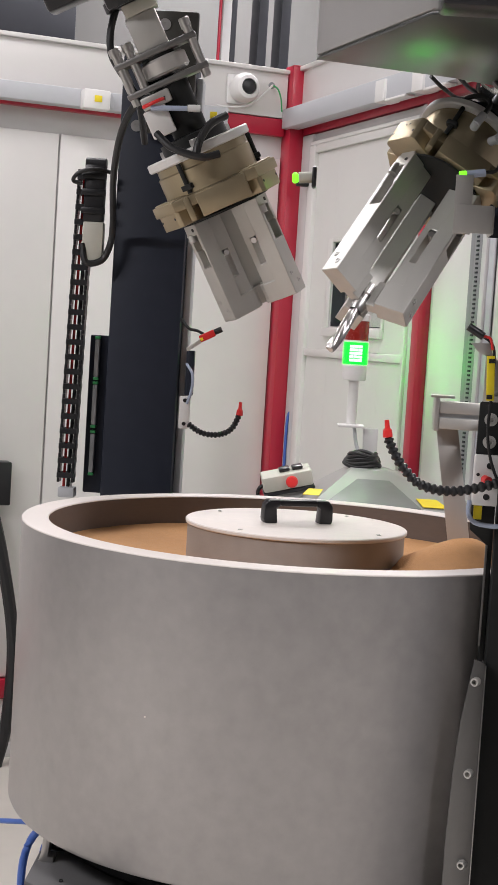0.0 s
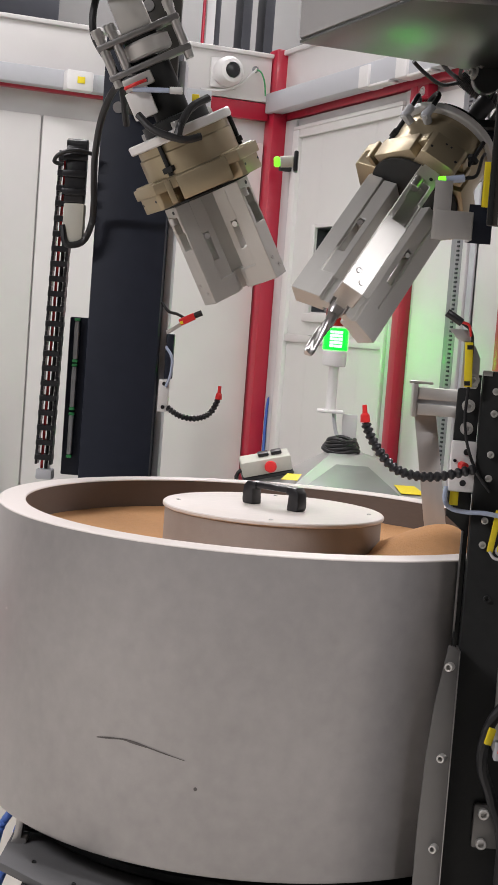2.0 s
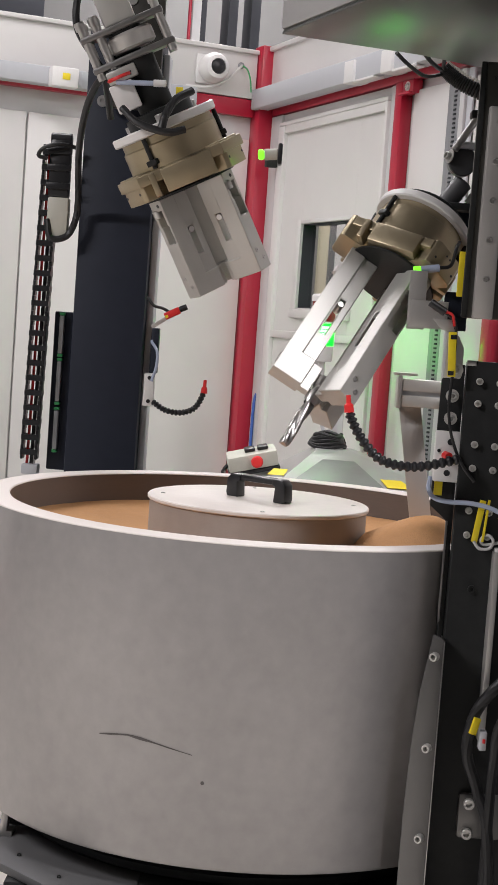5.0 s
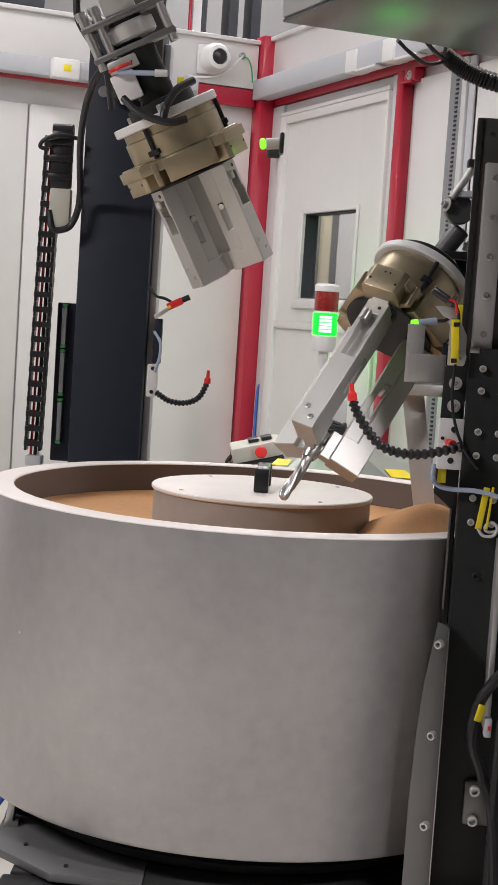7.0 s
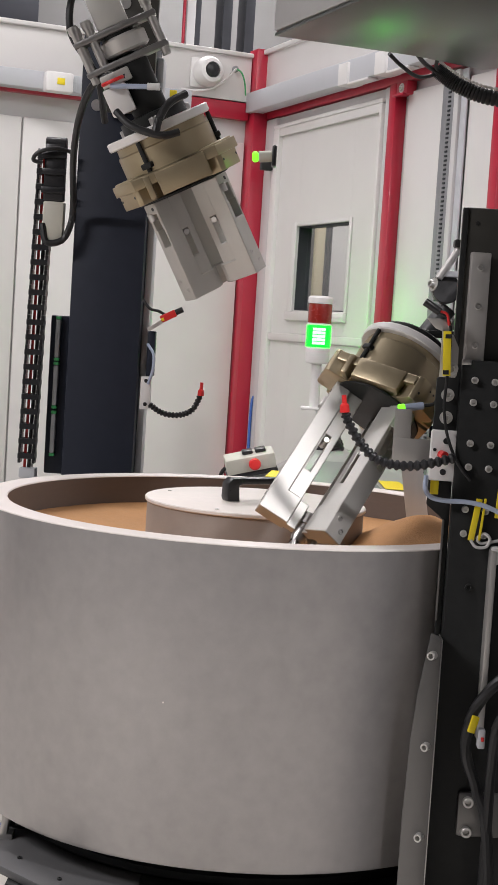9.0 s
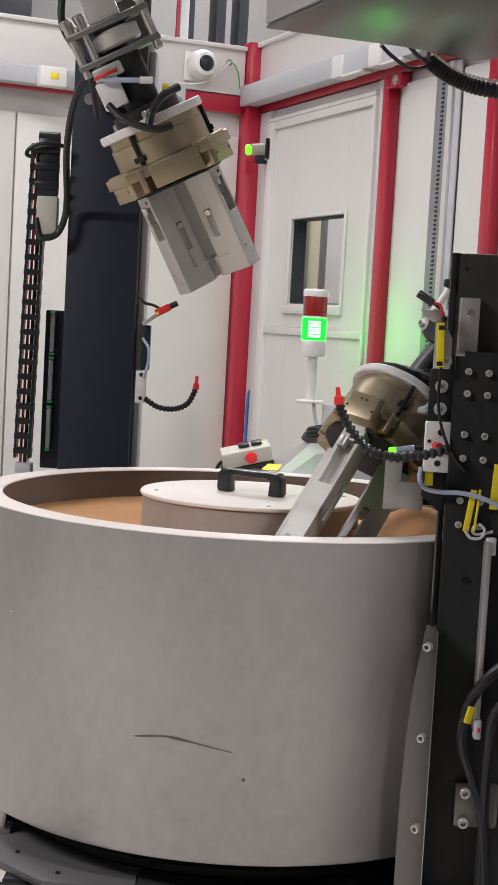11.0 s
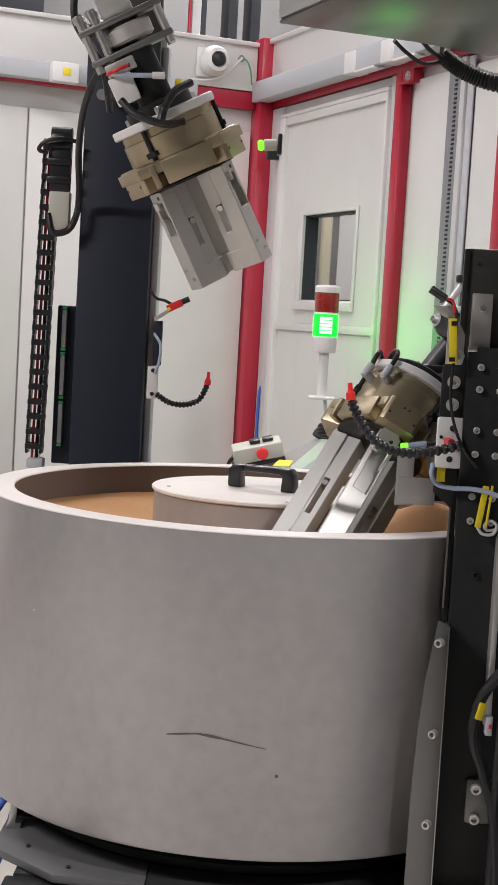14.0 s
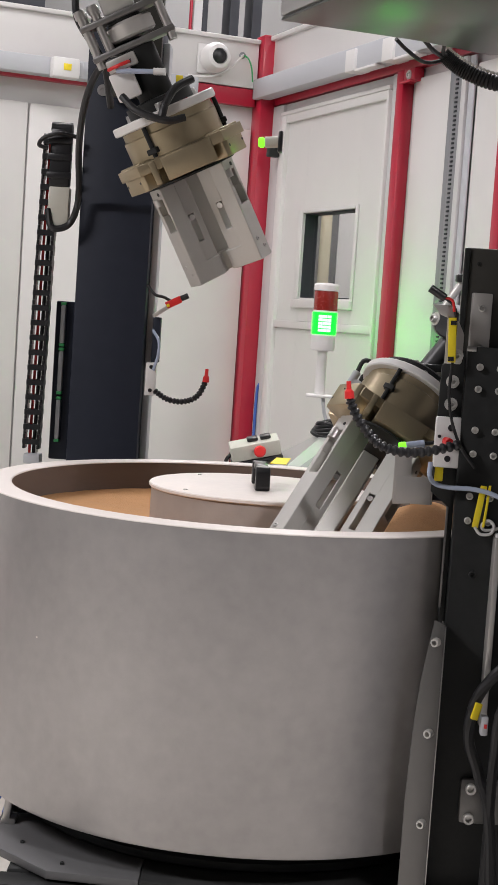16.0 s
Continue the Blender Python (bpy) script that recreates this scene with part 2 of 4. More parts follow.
part("cable_duct", slab(-3.3, -0.30, -0.17, -0.1155, 2.080, 2.135, 0.004), DUCT, wall_left, "grey cable duct")

wall_right = structure("wall_right", slab(0.0, 0.03, -0.45, -0.06, 0, 2.30, 0), PALE, "white cell wall with a windowed door", ROOM)
part("wall_field", slab(0.0, 0.03, -4.2, -0.812, 0, 2.30, 0), PALE, wall_right)
part("wall_field", slab(0.0, 0.03, -0.812, -0.45, 0, 1.45, 0), PALE, wall_right)
part("wall_field", slab(0.0, 0.03, -0.812, -0.45, 1.712, 2.30, 0), PALE, wall_right)
for y0, y1 in ((-1.298, -1.098), (-1.56, -1.417), (-2.6, -1.63)):
    part("panel", slab(-0.016, -0.0005, y0, y1, 0.06, 2.05, 0.004), WHITE, wall_right)
part("fascia", slab(-0.035, -0.0005, -4.0, -0.08, 2.111, 2.30, 0.003), WHITE, wall_right)
part("fascia_lip", slab(-0.05, -0.0355, -4.0, -0.08, 2.286, 2.302, 0.003), WHITE, wall_right)
part("red_beam", slab(-0.026, -0.0005, -4.0, -0.08, 2.077, 2.110, 0.003), RED, wall_right)
part("cable_duct", slab(-0.09, -0.036, -4.0, -0.115, 2.095, 2.160, 0.004), DUCT, wall_right, "grey cable duct")
for y0, y1 in ((-0.879, -0.821), (-1.106, -1.044), (-1.80, -1.74)):
    part("duct_clip", slab(-0.099, -0.045, y0, y1, 2.090, 2.152, 0.003), WHITEP, wall_right)
    part("clip_foot", slab(-0.094, -0.060, y0 - 0.12, y0 - 0.0005, 2.088, 2.0945, 0.001), WHITEP, wall_right)

strut = thing("slotted_strut", "grey slotted steel strut fixed upright on the wall", "strut", ROOM)
part("channel", slab(-0.03, -0.0165, -1.364, -1.327, 0.02, 2.07, 0.002), STRUT, strut)
part("side_flange", slab(-0.029, -0.0165, -1.3265, -1.306, 0.02, 2.07, 0.001), STRUT, strut, "pale grey flange")
part("side_flange", slab(-0.030, -0.0165, -1.386, -1.3645, 0.02, 2.07, 0.001), PALE, strut, "pale grey flange")
# grey strip drawn in place of the shadow along the strut's right side
part("shadow_strip", slab(-0.022, -0.0165, -1.414, -1.3865, 0.02, 2.07, 0.001), DUCT, strut)
SLOT = mesh("slot", slab(-0.004, 0.0, -0.006, 0.006, -0.0026, 0.0026, 0.0004), HALLD)
for i in range(101):
    ob = new("slot", SLOT)
    ob.parent = strut
    ob.matrix_basis = pose(-0.0285, -1.3455, 0.9 + i * 0.0115)

for n, (px, py) in enumerate(((-0.072, -0.15), (-0.036, -1.0625), (-0.036, -1.602))):
    post = thing("red_post", "crimson painted square steel post of the cell frame", "post", ROOM @ pose(px, py, 0), "cell posts")
    part("tube", slab(0, 0.0355 if n else 0.07, 0, 0.037 if n else 0.072, 0.012, 2.30 if n == 0 else 2.0765, 0.002), RED, post)
    part("foot_plate", slab(-0.03, 0.03, -0.03, 0.08, 0, 0.012, 0.002), RED, post)
    if n:
        part("gusset", slab(0.0, 0.030, -0.062, -0.001, 2.040, 2.0765, 0.003), RED, post)
        part("gusset_lip", slab(-0.012, -0.0005, -0.062, -0.001, 2.036, 2.042, 0.001), RED, post)
        bolt(post, (0.0, -0.032, 2.058), (-1, 0, 0), 0.008)
    else:
        part("cap", slab(0.001, 0.069, 0.001, 0.071, 2.30, 2.304, 0.001), RED, post)
        bolt(post, (0.071, -0.001, 2.235), (0, -1, 0), 0.009)

# door in the right wall, with a glazed opening
DOOR = ROOM @ pose(0, -0.04, 0)
door = structure("door_1", flush(-0.022, -0.0005, -0.930, -0.773, 0.06, 2.033, 0.003), WHITE, "white steel door with a small window", DOOR)
part("leaf_field", flush(-0.022, -0.0005, -0.409, -0.246, 0.06, 2.033, 0.003), WHITE, door)
part("leaf_field", flush(-0.022, -0.0005, -0.7725, -0.4095, 1.713, 2.033, 0.003), WHITE, door)
part("leaf_field", flush(-0.022, -0.0005, -0.7725, -0.4095, 1.376, 1.449, 0.003), WHITE, door)
part("leaf_field", flush(-0.022, -0.0005, -0.7725, -0.4095, 0.06, 1.350, 0.003), WHITE, door)
part("crossbar", slab(-0.032, -0.0225, -0.93, -0.246, 1.351, 1.375, 0.003), WHITE, door)
part("top_rail", slab(-0.034, -0.0225, -0.93, -0.246, 2.008, 2.033, 0.002), WHITE, door)
for y0, y1, z0, z1 in ((-0.2455, -0.200, 0, 2.033), (-0.945, -0.9305, 0, 2.033), (-0.945, -0.200, 2.0335, 2.046)):
    part("frame", slab(-0.036, -0.0005, y0, y1, z0, z1, 0.003), WHITE, door)
part("inner_frame", slab(-0.026, -0.0005, -0.1995, -0.112, 0, 2.074, 0.003), PALE, door)
part("inner_frame", slab(-0.026, -0.0005, -0.984, -0.9455, 0, 2.074, 0.003), PALE, door)
part("lintel", slab(-0.018, -0.0005, -0.945, -0.200, 2.0465, 2.074, 0.002), PALE, door)
part("door_lock", slab(-0.075, -0.0365, -0.215, -0.190, 1.90, 1.94, 0.004), BLACKM, door)
win = structure("window_1", slab(-0.028, -0.0225, -0.79, -0.773, 1.445, 1.725, 0.002), WHITE, "small door window in a white frame", DOOR)
part("window_frame", slab(-0.028, -0.0225, -0.409, -0.376, 1.445, 1.725, 0.002), WHITE, win)
part("window_frame", slab(-0.028, -0.0225, -0.7725, -0.4095, 1.713, 1.725, 0.002), WHITE, win)
part("window_sill", slab(-0.036, -0.0225, -0.79, -0.376, 1.418, 1.4445, 0.002), WHITE, win)
# thin dark strips along the four sides of the window reveal
for y0, y1, z0, z1 in ((-0.4125, -0.410, 1.45, 1.712), (-0.772, -0.7695, 1.45, 1.712), (-0.769, -0.413, 1.45, 1.4525), (-0.769, -0.413, 1.7095, 1.712)):
    part("reveal_lining", slab(-0.018, 0.029, y0, y1, z0, z1, 0), HALLD, win, "dark lining of the window reveal")
pane = part("pane", slab(0.012, 0.018, -0.772, -0.41, 1.45, 1.712, 0), glass, win)
pane.visible_shadow = False

# seen through the door's window and over the walls
cab = thing("tall_cabinet", "cream and dark steel cabinet behind the door window", "cabinet", ROOM)
part("dark_side", slab(0.5, 0.8, 0.557, 0.639, 0, 2.1, 0.004), HALLD, cab)
part("grey_edge", slab(0.5, 0.8, 0.5275, 0.5565, 0, 2.1, 0.004), HALL, cab)
part("cream_door", slab(0.5, 0.8, 0.428, 0.527, 0, 2.1, 0.004), CREAM, cab)
part("dark_edge", slab(0.5, 0.8, 0.368, 0.4275, 0, 2.1, 0.004), HALLD, cab)
part("white_door", slab(0.5, 0.8, -0.077, 0.3675, 0, 2.1, 0.004), WHITE, cab)
part("white_side", slab(0.5, 0.8, 0.640, 0.939, 0, 2.1, 0.004), WHITE, cab)

# added panel, out of view: keeps the right-hand lamp off the drum's right edge
structure("shade_panel_near", slab(0.395, 0.42, -0.635, -0.46, 0, 2.2, 0), BLACK, "unseen black panel added to shade the drum's right side")
structure("wall_hall_back", slab(-7, 7, 3.2, 3.3, 0, 4.2, 0), HALL, "grey clad hall wall", ROOM)
structure("wall_hall_side", slab(3.2, 3.3, -9, 3.2, 0, 4.2, 0), HALL, "grey clad hall wall", ROOM)
structure("wall_hall_left", slab(-6.6, -6.5, -9, 3.2, 0, 4.2, 0), HALL, "grey hall wall", ROOM)
structure("wall_hall_front", slab(-6.6, 3.3, -9.1, -9, 0, 4.2, 0), HALL, "grey hall wall", ROOM)
structure("ceiling", slab(-6.6, 3.3, -9.1, 3.3, 4.2, 4.3, 0), HALL, "grey sheet hall ceiling", ROOM)
for x, w in ((0.554, 0.03), (0.700, 0.05), (0.820, 0.052), (1.2, 0.1), (-2.2, 0.1)):
    col = thing("hall_column", "dark steel column of the factory hall", "column", ROOM @ pose(x, 2.2, 0), "hall columns")
    part("web", slab(0.01, w - 0.01, 0, 0.12, 0, 4.19, 0.004), HALLD, col)
    part("flange", slab(0, w, -0.014, -0.0005, 0, 4.19, 0.003), HALLD, col)
pipe = thing("red_pipe", "thin red pipe with a white sleeve on the hall wall", "pipe", ROOM @ pose(0.482, 2.15, 0))
part("tube", rod((0, 0, 0), (0, 0, 4.1), 0.008), RED, pipe)
part("sleeve", slab(0.012, 0.057, -0.01, 0.03, 0, 4.1, 0.004), PALE, pipe)
rig = thing("overhead_rig", "dark steel machine frame high over the wall", "frame", ROOM @ pose(-1.2, 0.9, 0))
part("beam", slab(-1.6, 0.65, 0, 0.25, 2.46, 2.75, 0.01), HALLD, rig)
part("leg", slab(-1.2, -1.05, 0.05, 0.2, 0, 2.46, 0.01), HALLD, rig)
part("leg", slab(0.0, 0.12, 0.05, 0.2, 0, 2.46, 0.01), HALLD, rig)
part("brace", slab(-0.7, 0.8, -0.06, -0.002, -0.03, 0.03, 0.004, pose(-0.2, 0, 2.5, 0, 32, 0)), RED, rig)

# fixtures added to go with the assumed lamps
for lx, ly, lz, lw, ll in LAMPS:
    fix = thing("assumed_tube_light", "long white ceiling tube light, assumed and out of view", "ceiling light", pose(lx, ly, lz), "ceiling lights")
    part("housing", slab(-ll / 2 - 0.03, ll / 2 + 0.03, -0.2, 0.2, 0.0, 0.05, 0.006), WHITEP, fix)
    part("tube", rod((-ll / 2, 0.19, 0.02), (ll / 2, 0.19, 0.02), 0.013), TUBE, fix)
    for x in (-ll * 0.4, ll * 0.4):
        part("hanger", rod((x, 0, 0.04), (x, 0, 4.2 - lz), 0.004), STEEL, fix)

dome = thing("dome_camera", "white dome surveillance camera on the wall fascia", "camera", ROOM @ pose(-0.243, -0.116, 2.207) @ Matrix.Diagonal((0.85, 0.85, 0.85, 1)))
part("mount_plate", slab(-0.060, 0.05, -0.012, 0, -0.06, 0.055, 0.008), WHITEP, dome)
part("shell", lathe([(0.052, 0), (0.056, 0.02), (0.055, 0.05), (0.044, 0.075), (0.03, 0.082), (0.028, 0.070), (0, 0.070)], 40, None, pose(0, -0.012, 0, 90, 0, 0)), WHITEP, dome)
part("lens", lathe([(0.0275, 0.071), (0.026, 0.083), (0.015, 0.090), (0, 0.092)], 32, None, pose(0, -0.012, 0, 90, 0, 0)), DARKP, dome)
part("cable", hose([(0.127, -0.012, 0.03), (0.105, -0.03, 0.01), (0.06, -0.04, -0.035), (0.01, -0.03, -0.065), (-0.05, -0.02, -0.075), (-0.10, -0.02, -0.075)], 0.0045), WHITEP, dome)
part("earth_wire", hose([(0.127, -0.012, 0.03), (0.142, -0.03, 0.015), (0.158, -0.03, -0.02), (0.165, -0.03, -0.07)], 0.003), GREEN, dome)
part("gland", lathe([(0.013, 0), (0.013, 0.006), (0.009, 0.010), (0, 0.010)], 20, None, pose(0.127, 0, 0.03, 90, 0, 0)), STRUT, dome)

sensor = thing("wall_sensor", "white sensor box with a yellow mark under the duct", "sensor", ROOM @ pose(-0.748, -0.1705, 2.102))
part("case", slab(-0.045, 0.04, -0.045, 0, -0.03, 0.03, 0.005), WHITEP, sensor)
part("yellow_mark", slab(-0.012, 0.012, -0.0475, -0.0455, -0.008, 0.012, 0.0008), YEL, sensor)
part("tail", slab(0.0405, 0.055, -0.03, -0.005, -0.02, 0.025, 0.003), DUCT, sensor)

blue = thing("blue_cable", "blue cable running up beside the red corner post", "cable", ROOM)
part("run", hose([(-0.03, -0.185, 0.0), (-0.03, -0.185, 0.5), (-0.031, -0.184, 0.9), (-0.03, -0.185, 1.13), (-0.012, -0.185, 1.16)], 0.005), BLUE, blue)
wbox = thing("switch_box", "small black switch box on the white wall", "switch box", ROOM @ pose(-1.02, -0.095, 0.9))
part("case", slab(-0.06, 0.075, -0.06, 0, -0.075, 0.062, 0.005), DARKP, wbox)
part("cable", hose([(0.02, -0.03, -0.075), (0.06, -0.06, -0.25), (0.10, -0.08, -0.5), (0.09, -0.1, -0.75), (0.06, -0.1, -0.90)], 0.02), RUBBER, wbox)

# ---- the spinning drum ----
SPIN, PHASE = 241.3, -112.7 - 241.3 * 0.5   # degrees a second; bearing of the scuff at the start
drum = thing("drum", "spinning grey steel finishing drum with a pale rim", "drum")
part("shell", lathe([(0, 0.684), (0.410, 0.684), (0.417, 0.686), (0.42, 0.692), (0.42, 1.1085), (0.384, 1.1085), (0.384, 0.78), (0, 0.78)], 160), DRUM, drum)
part("lining", lathe([(0.3835, 0.79), (0.3835, 1.108), (0.3805, 1.108), (0.3805, 0.79)], 160, closed=True), DRUM_IN, drum, "brown worn lining")
part("rim", lathe([(0.4205, 1.1087), (0.4205, 1.1098), (0.4195, 1.1108), (0.3815, 1.1108), (0.3798, 1.1095), (0.3798, 1.1087)], 160, closed=True), RIM, drum, "pale plastic rim")
core = part("core", lathe([(0.168, 0.785), (0.168, 1.111), (0, 1.111)], 120), CORE, drum, "grey dusty centre cylinder")
part("lid", lathe([(0, 1.1115), (0.170, 1.1115), (0.1715, 1.113), (0.1715, 1.1165), (0.170, 1.118), (0, 1.118)], 120), LIDM, core, "pale round lid")
for a in (20, 110, 200, 290):
    bolt(core, (0.148 * math.cos(radians(a)), 0.148 * math.sin(radians(a)), 1.1178), (0, 0, 1), 0.0035, 0.0015, PLATE, False)
BOW = pose(0, 0, 1.118, 0, 0, 72)
bm = bmesh.new()
for s in (-1, 1):
    prism([(s * 0.034, 0), (s * 0.054, 0), (s * 0.056, 0.006), (s * 0.055, 0.028), (s * 0.048, 0.036), (s * 0.030, 0.036), (s * 0.030, 0.026), (s * 0.036, 0.024)],
          -0.011, 0.011, Matrix.Rotation(radians(90), 4, "X"), bm, 0.002)
cube(bm, -0.031, 0.031, -0.010, 0.010, 0.0262, 0.0362, None, 0.003)
part("handle", bm, DARKP, core, "black plastic bow handle", BOW)
scuff = bmesh.new()
pts = []
for k in range(41):
    u = k / 40
    az = radians(-8.85 + 17.7 * u)
    z = 0.843 + 0.0078 * math.sin(min(u * 2.4, 1.55)) - 0.016 * max(0, u - 0.32) / 0.68
    w = 0.0015 * (0.30 + math.sin(math.pi * min(1, u * 1.1 + 0.05)) * (0.7 + 0.3 * math.sin(17 * u)))
    pts.append((az, z, w))
vs = [[scuff.verts.new((0.4206 * math.cos(a), 0.4206 * math.sin(a), z + s * w)) for s in (-1, 1)] for a, z, w in pts]
for a, b in zip(vs, vs[1:]):
    scuff.faces.new((a[0], b[0], b[1], a[1]))
part("scuff_mark", scuff, SCUFF, drum, "dark curved scuff on the shell")
for az, z, r in ((118, 0.90, 0.0012), (205, 0.93, 0.0012), (-40, 0.97, 0.0012), (11, 0.80, 0.0024)):
    part("chip_mark", lathe([(r, 0), (r, 0.0006), (0, 0.0006)], 12, None, pose(0, 0, z, 0, 0, az) @ pose(0.4200, 0, 0, 0, 90, 0)), RIM if r < 0.0023 else SCUFF, drum)

# granulate in the ring between core and wall, banked up at the baffle
bm = bmesh.new()
NA, NR = 240, 26
grid = []
for i in range(NA):
    a = 2 * math.pi * i / NA
    ring = []
    for j in range(NR):
        r = 0.1692 + (0.3796 - 0.1692) * j / (NR - 1)
        z = 1.049 + 0.014 * (j / (NR - 1)) ** 2
        d = math.degrees(math.atan2(math.sin(a - radians(-13)), math.cos(a - radians(-13))))
        bank = math.exp(-((d / (16 if d > 0 else 26)) ** 2)) * math.exp(-(((r - 0.268) / (0.12 if r < 0.268 else 0.062)) ** 2))
        z += 0.068 * bank
        z += 0.0007 * noise.noise((r * 60 * math.cos(a), r * 60 * math.sin(a), 0.3)) + 0.0012 * noise.noise((r * 12 * math.cos(a), r * 12 * math.sin(a), 1.3))
        ring.append(bm.verts.new((r * math.cos(a), r * math.sin(a), z)))
    ring += [bm.verts.new((0.3796 * math.cos(a), 0.3796 * math.sin(a), 0.79)), bm.verts.new((0.1692 * math.cos(a), 0.1692 * math.sin(a), 0.79))]
    grid.append(ring)
for i in range(NA):
    a, b = grid[i], grid[(i + 1) % NA]
    n = len(a)
    for j in range(n):
        bm.faces.new((a[j], b[j], b[(j + 1) % n], a[(j + 1) % n]))
bmesh.ops.recalc_face_normals(bm, faces=bm.faces)
media = part("granulate", bm, MEDIA)
tagged(media, "orange walnut-like polishing granulate banked up inside the drum", "granulate", kind="stuff")

# ---- machine bed under the drum ----
bed = thing("machine_bed", "dark steel machine bed with a grey top plate", "machine bed")
part("top_plate", prism([(-0.34, -0.305), (-0.242, -0.391), (-0.12, -0.400), (-0.12, 0.75), (-0.34, 0.75)], 0.628, 0.640, None, None, 0.002), DECK, bed, "dark grey steel top plate")
# rest of the top plate, coloured black to hold the drum's shadow
part("shaded_deck", slab(-0.119, 0.60, -0.40, 0.75, 0.628, 0.6395, 0.002), BLACKM, bed)
part("frame", slab(-0.30, 0.58, -0.36, 0.70, 0.02, 0.6275, 0.005), BLACKM, bed)
# support disc sized so its black also reads as shadow below the drum
part("turntable_shadow_disc", lathe([(0.0, 0.641), (0.350, 0.641), (0.355, 0.645), (0.355, 0.655), (0.30, 0.672), (0.22, 0.683), (0, 0.683)], 96), BLACKM, bed)
part("edge_rail", slab(-0.31, 0.58, -0.405, -0.3605, 0.55, 0.624, 0.004), BLACKM, bed)
for x, y in ((-0.29, -0.30), (-0.225, -0.365)):
    bolt(bed, (x, y, 0.640), (0, 0, 1), 0.003, 0.003, BLACKM, False)
for x in (-0.25, 0.5):
    for y in (-0.3, 0.62):
        part("foot", lathe([(0, 0), (0.04, 0), (0.04, 0.008), (0.012, 0.012), (0.012, 0.03), (0, 0.03)], 24, None, pose(x, y, 0)), STEEL, bed)

clamp = thing("hose_clamp", "bright bent steel clip holding hoses at the bed edge", "clamp", pose(-0.335, -0.222, 0.640))
part("clip", prism([(0, 0), (0.022, 0), (0.022, 0.008), (0.014, 0.008), (0.018, 0.045), (0.036, 0.05), (0.034, 0.058), (0.008, 0.052), (0.004, 0.012)], -0.012, 0.012, Matrix.Rotation(radians(90), 4, "X"), None, 0.001), STEEL, clamp)
part("screw", rod((0.028, -0.02, 0.03), (0.06, -0.02, 0.026), 0.004), BLACKM, clamp)
air = thing("air_hoses", "bundle of blue air hoses hanging beside the bed", "hose")
part("hose", hose([(-0.30, -0.14, 0.655), (-0.345, -0.15, 0.66), (-0.37, -0.16, 0.60), (-0.36, -0.17, 0.45), (-0.35, -0.18, 0.2), (-0.35, -0.2, 0.006)], 0.006), BLUE, air)
part("hose", hose([(-0.29, -0.13, 0.66), (-0.33, -0.16, 0.65), (-0.345, -0.17, 0.60), (-0.385, -0.18, 0.45), (-0.39, -0.2, 0.2), (-0.37, -0.2, 0.006)], 0.006), BLUE, air)
part("hose", hose([(-0.60, 0.1, 0.52), (-0.5, 0.0, 0.61), (-0.42, -0.08, 0.64), (-0.36, -0.12, 0.655), (-0.31, -0.13, 0.652)], 0.004), BLUE, air)
part("black_hose", hose([(-0.29, -0.12, 0.66), (-0.33, -0.13, 0.70), (-0.345, -0.1, 0.75), (-0.31, -0.05, 0.79), (-0.29, 0.1, 0.70)], 0.005), RUBBER, air)
part("black_hose", hose([(-0.33, -0.17, 0.67), (-0.325, -0.20, 0.655), (-0.30, -0.19, 0.648), (-0.28, -0.17, 0.652)], 0.006), RUBBER, air)

# ---- a three-jaw gripper ----
def axis_pose(origin, down):
    """Frame at origin whose -z runs along down and whose -y looks to the front."""
    z = -Vector(down).normalized()
    x = Vector((0, 1, 0)).cross(z).normalized()
    y = z.cross(x)
    return Matrix.Translation(origin) @ Matrix((x, y, z)).transposed().to_4x4()


def cells(xs, ys, zs, full, bevel=0.0012):
    """One closed solid out of grid cells: full(x, y, z) says which cells hold metal."""
    bm = bmesh.new()
    made = {}

    def vert(i, j, k):
        if (i, j, k) not in made:
            made[i, j, k] = bm.verts.new((xs[i], ys[j], zs[k]))
        return made[i, j, k]

    n = (len(xs) - 1, len(ys) - 1, len(zs) - 1)
    on = {(i, j, k) for i in range(n[0]) for j in range(n[1]) for k in range(n[2])
          if full((xs[i] + xs[i + 1]) / 2, (ys[j] + ys[j + 1]) / 2, (zs[k] + zs[k + 1]) / 2)}
    for i, j, k in on:
        for ax in range(3):
            for side in (0, 1):
                q = [i, j, k]
                q[ax] += 1 if side else -1
                if tuple(q) in on:
                    continue
                u, v = [a for a in range(3) if a != ax]
                ring = []
                for du, dv in ((0, 0), (1, 0), (1, 1), (0, 1)):
                    c = [i, j, k]
                    c[ax] += side
                    c[u] += du
                    c[v] += dv
                    ring.append(vert(*c))
                bm.faces.new(ring)
    bmesh.ops.recalc_face_normals(bm, faces=bm.faces)
    bmesh.ops.dissolve_limit(bm, angle_limit=0.01, verts=bm.verts, edges=bm.edges)
    edges = [e for e in bm.edges if len(e.link_faces) == 2 and e.calc_face_angle() > 0.5]
    bmesh.ops.bevel(bm, geom=edges, offset=bevel, segments=1, affect="EDGES", clamp_overlap=True)
    return bm


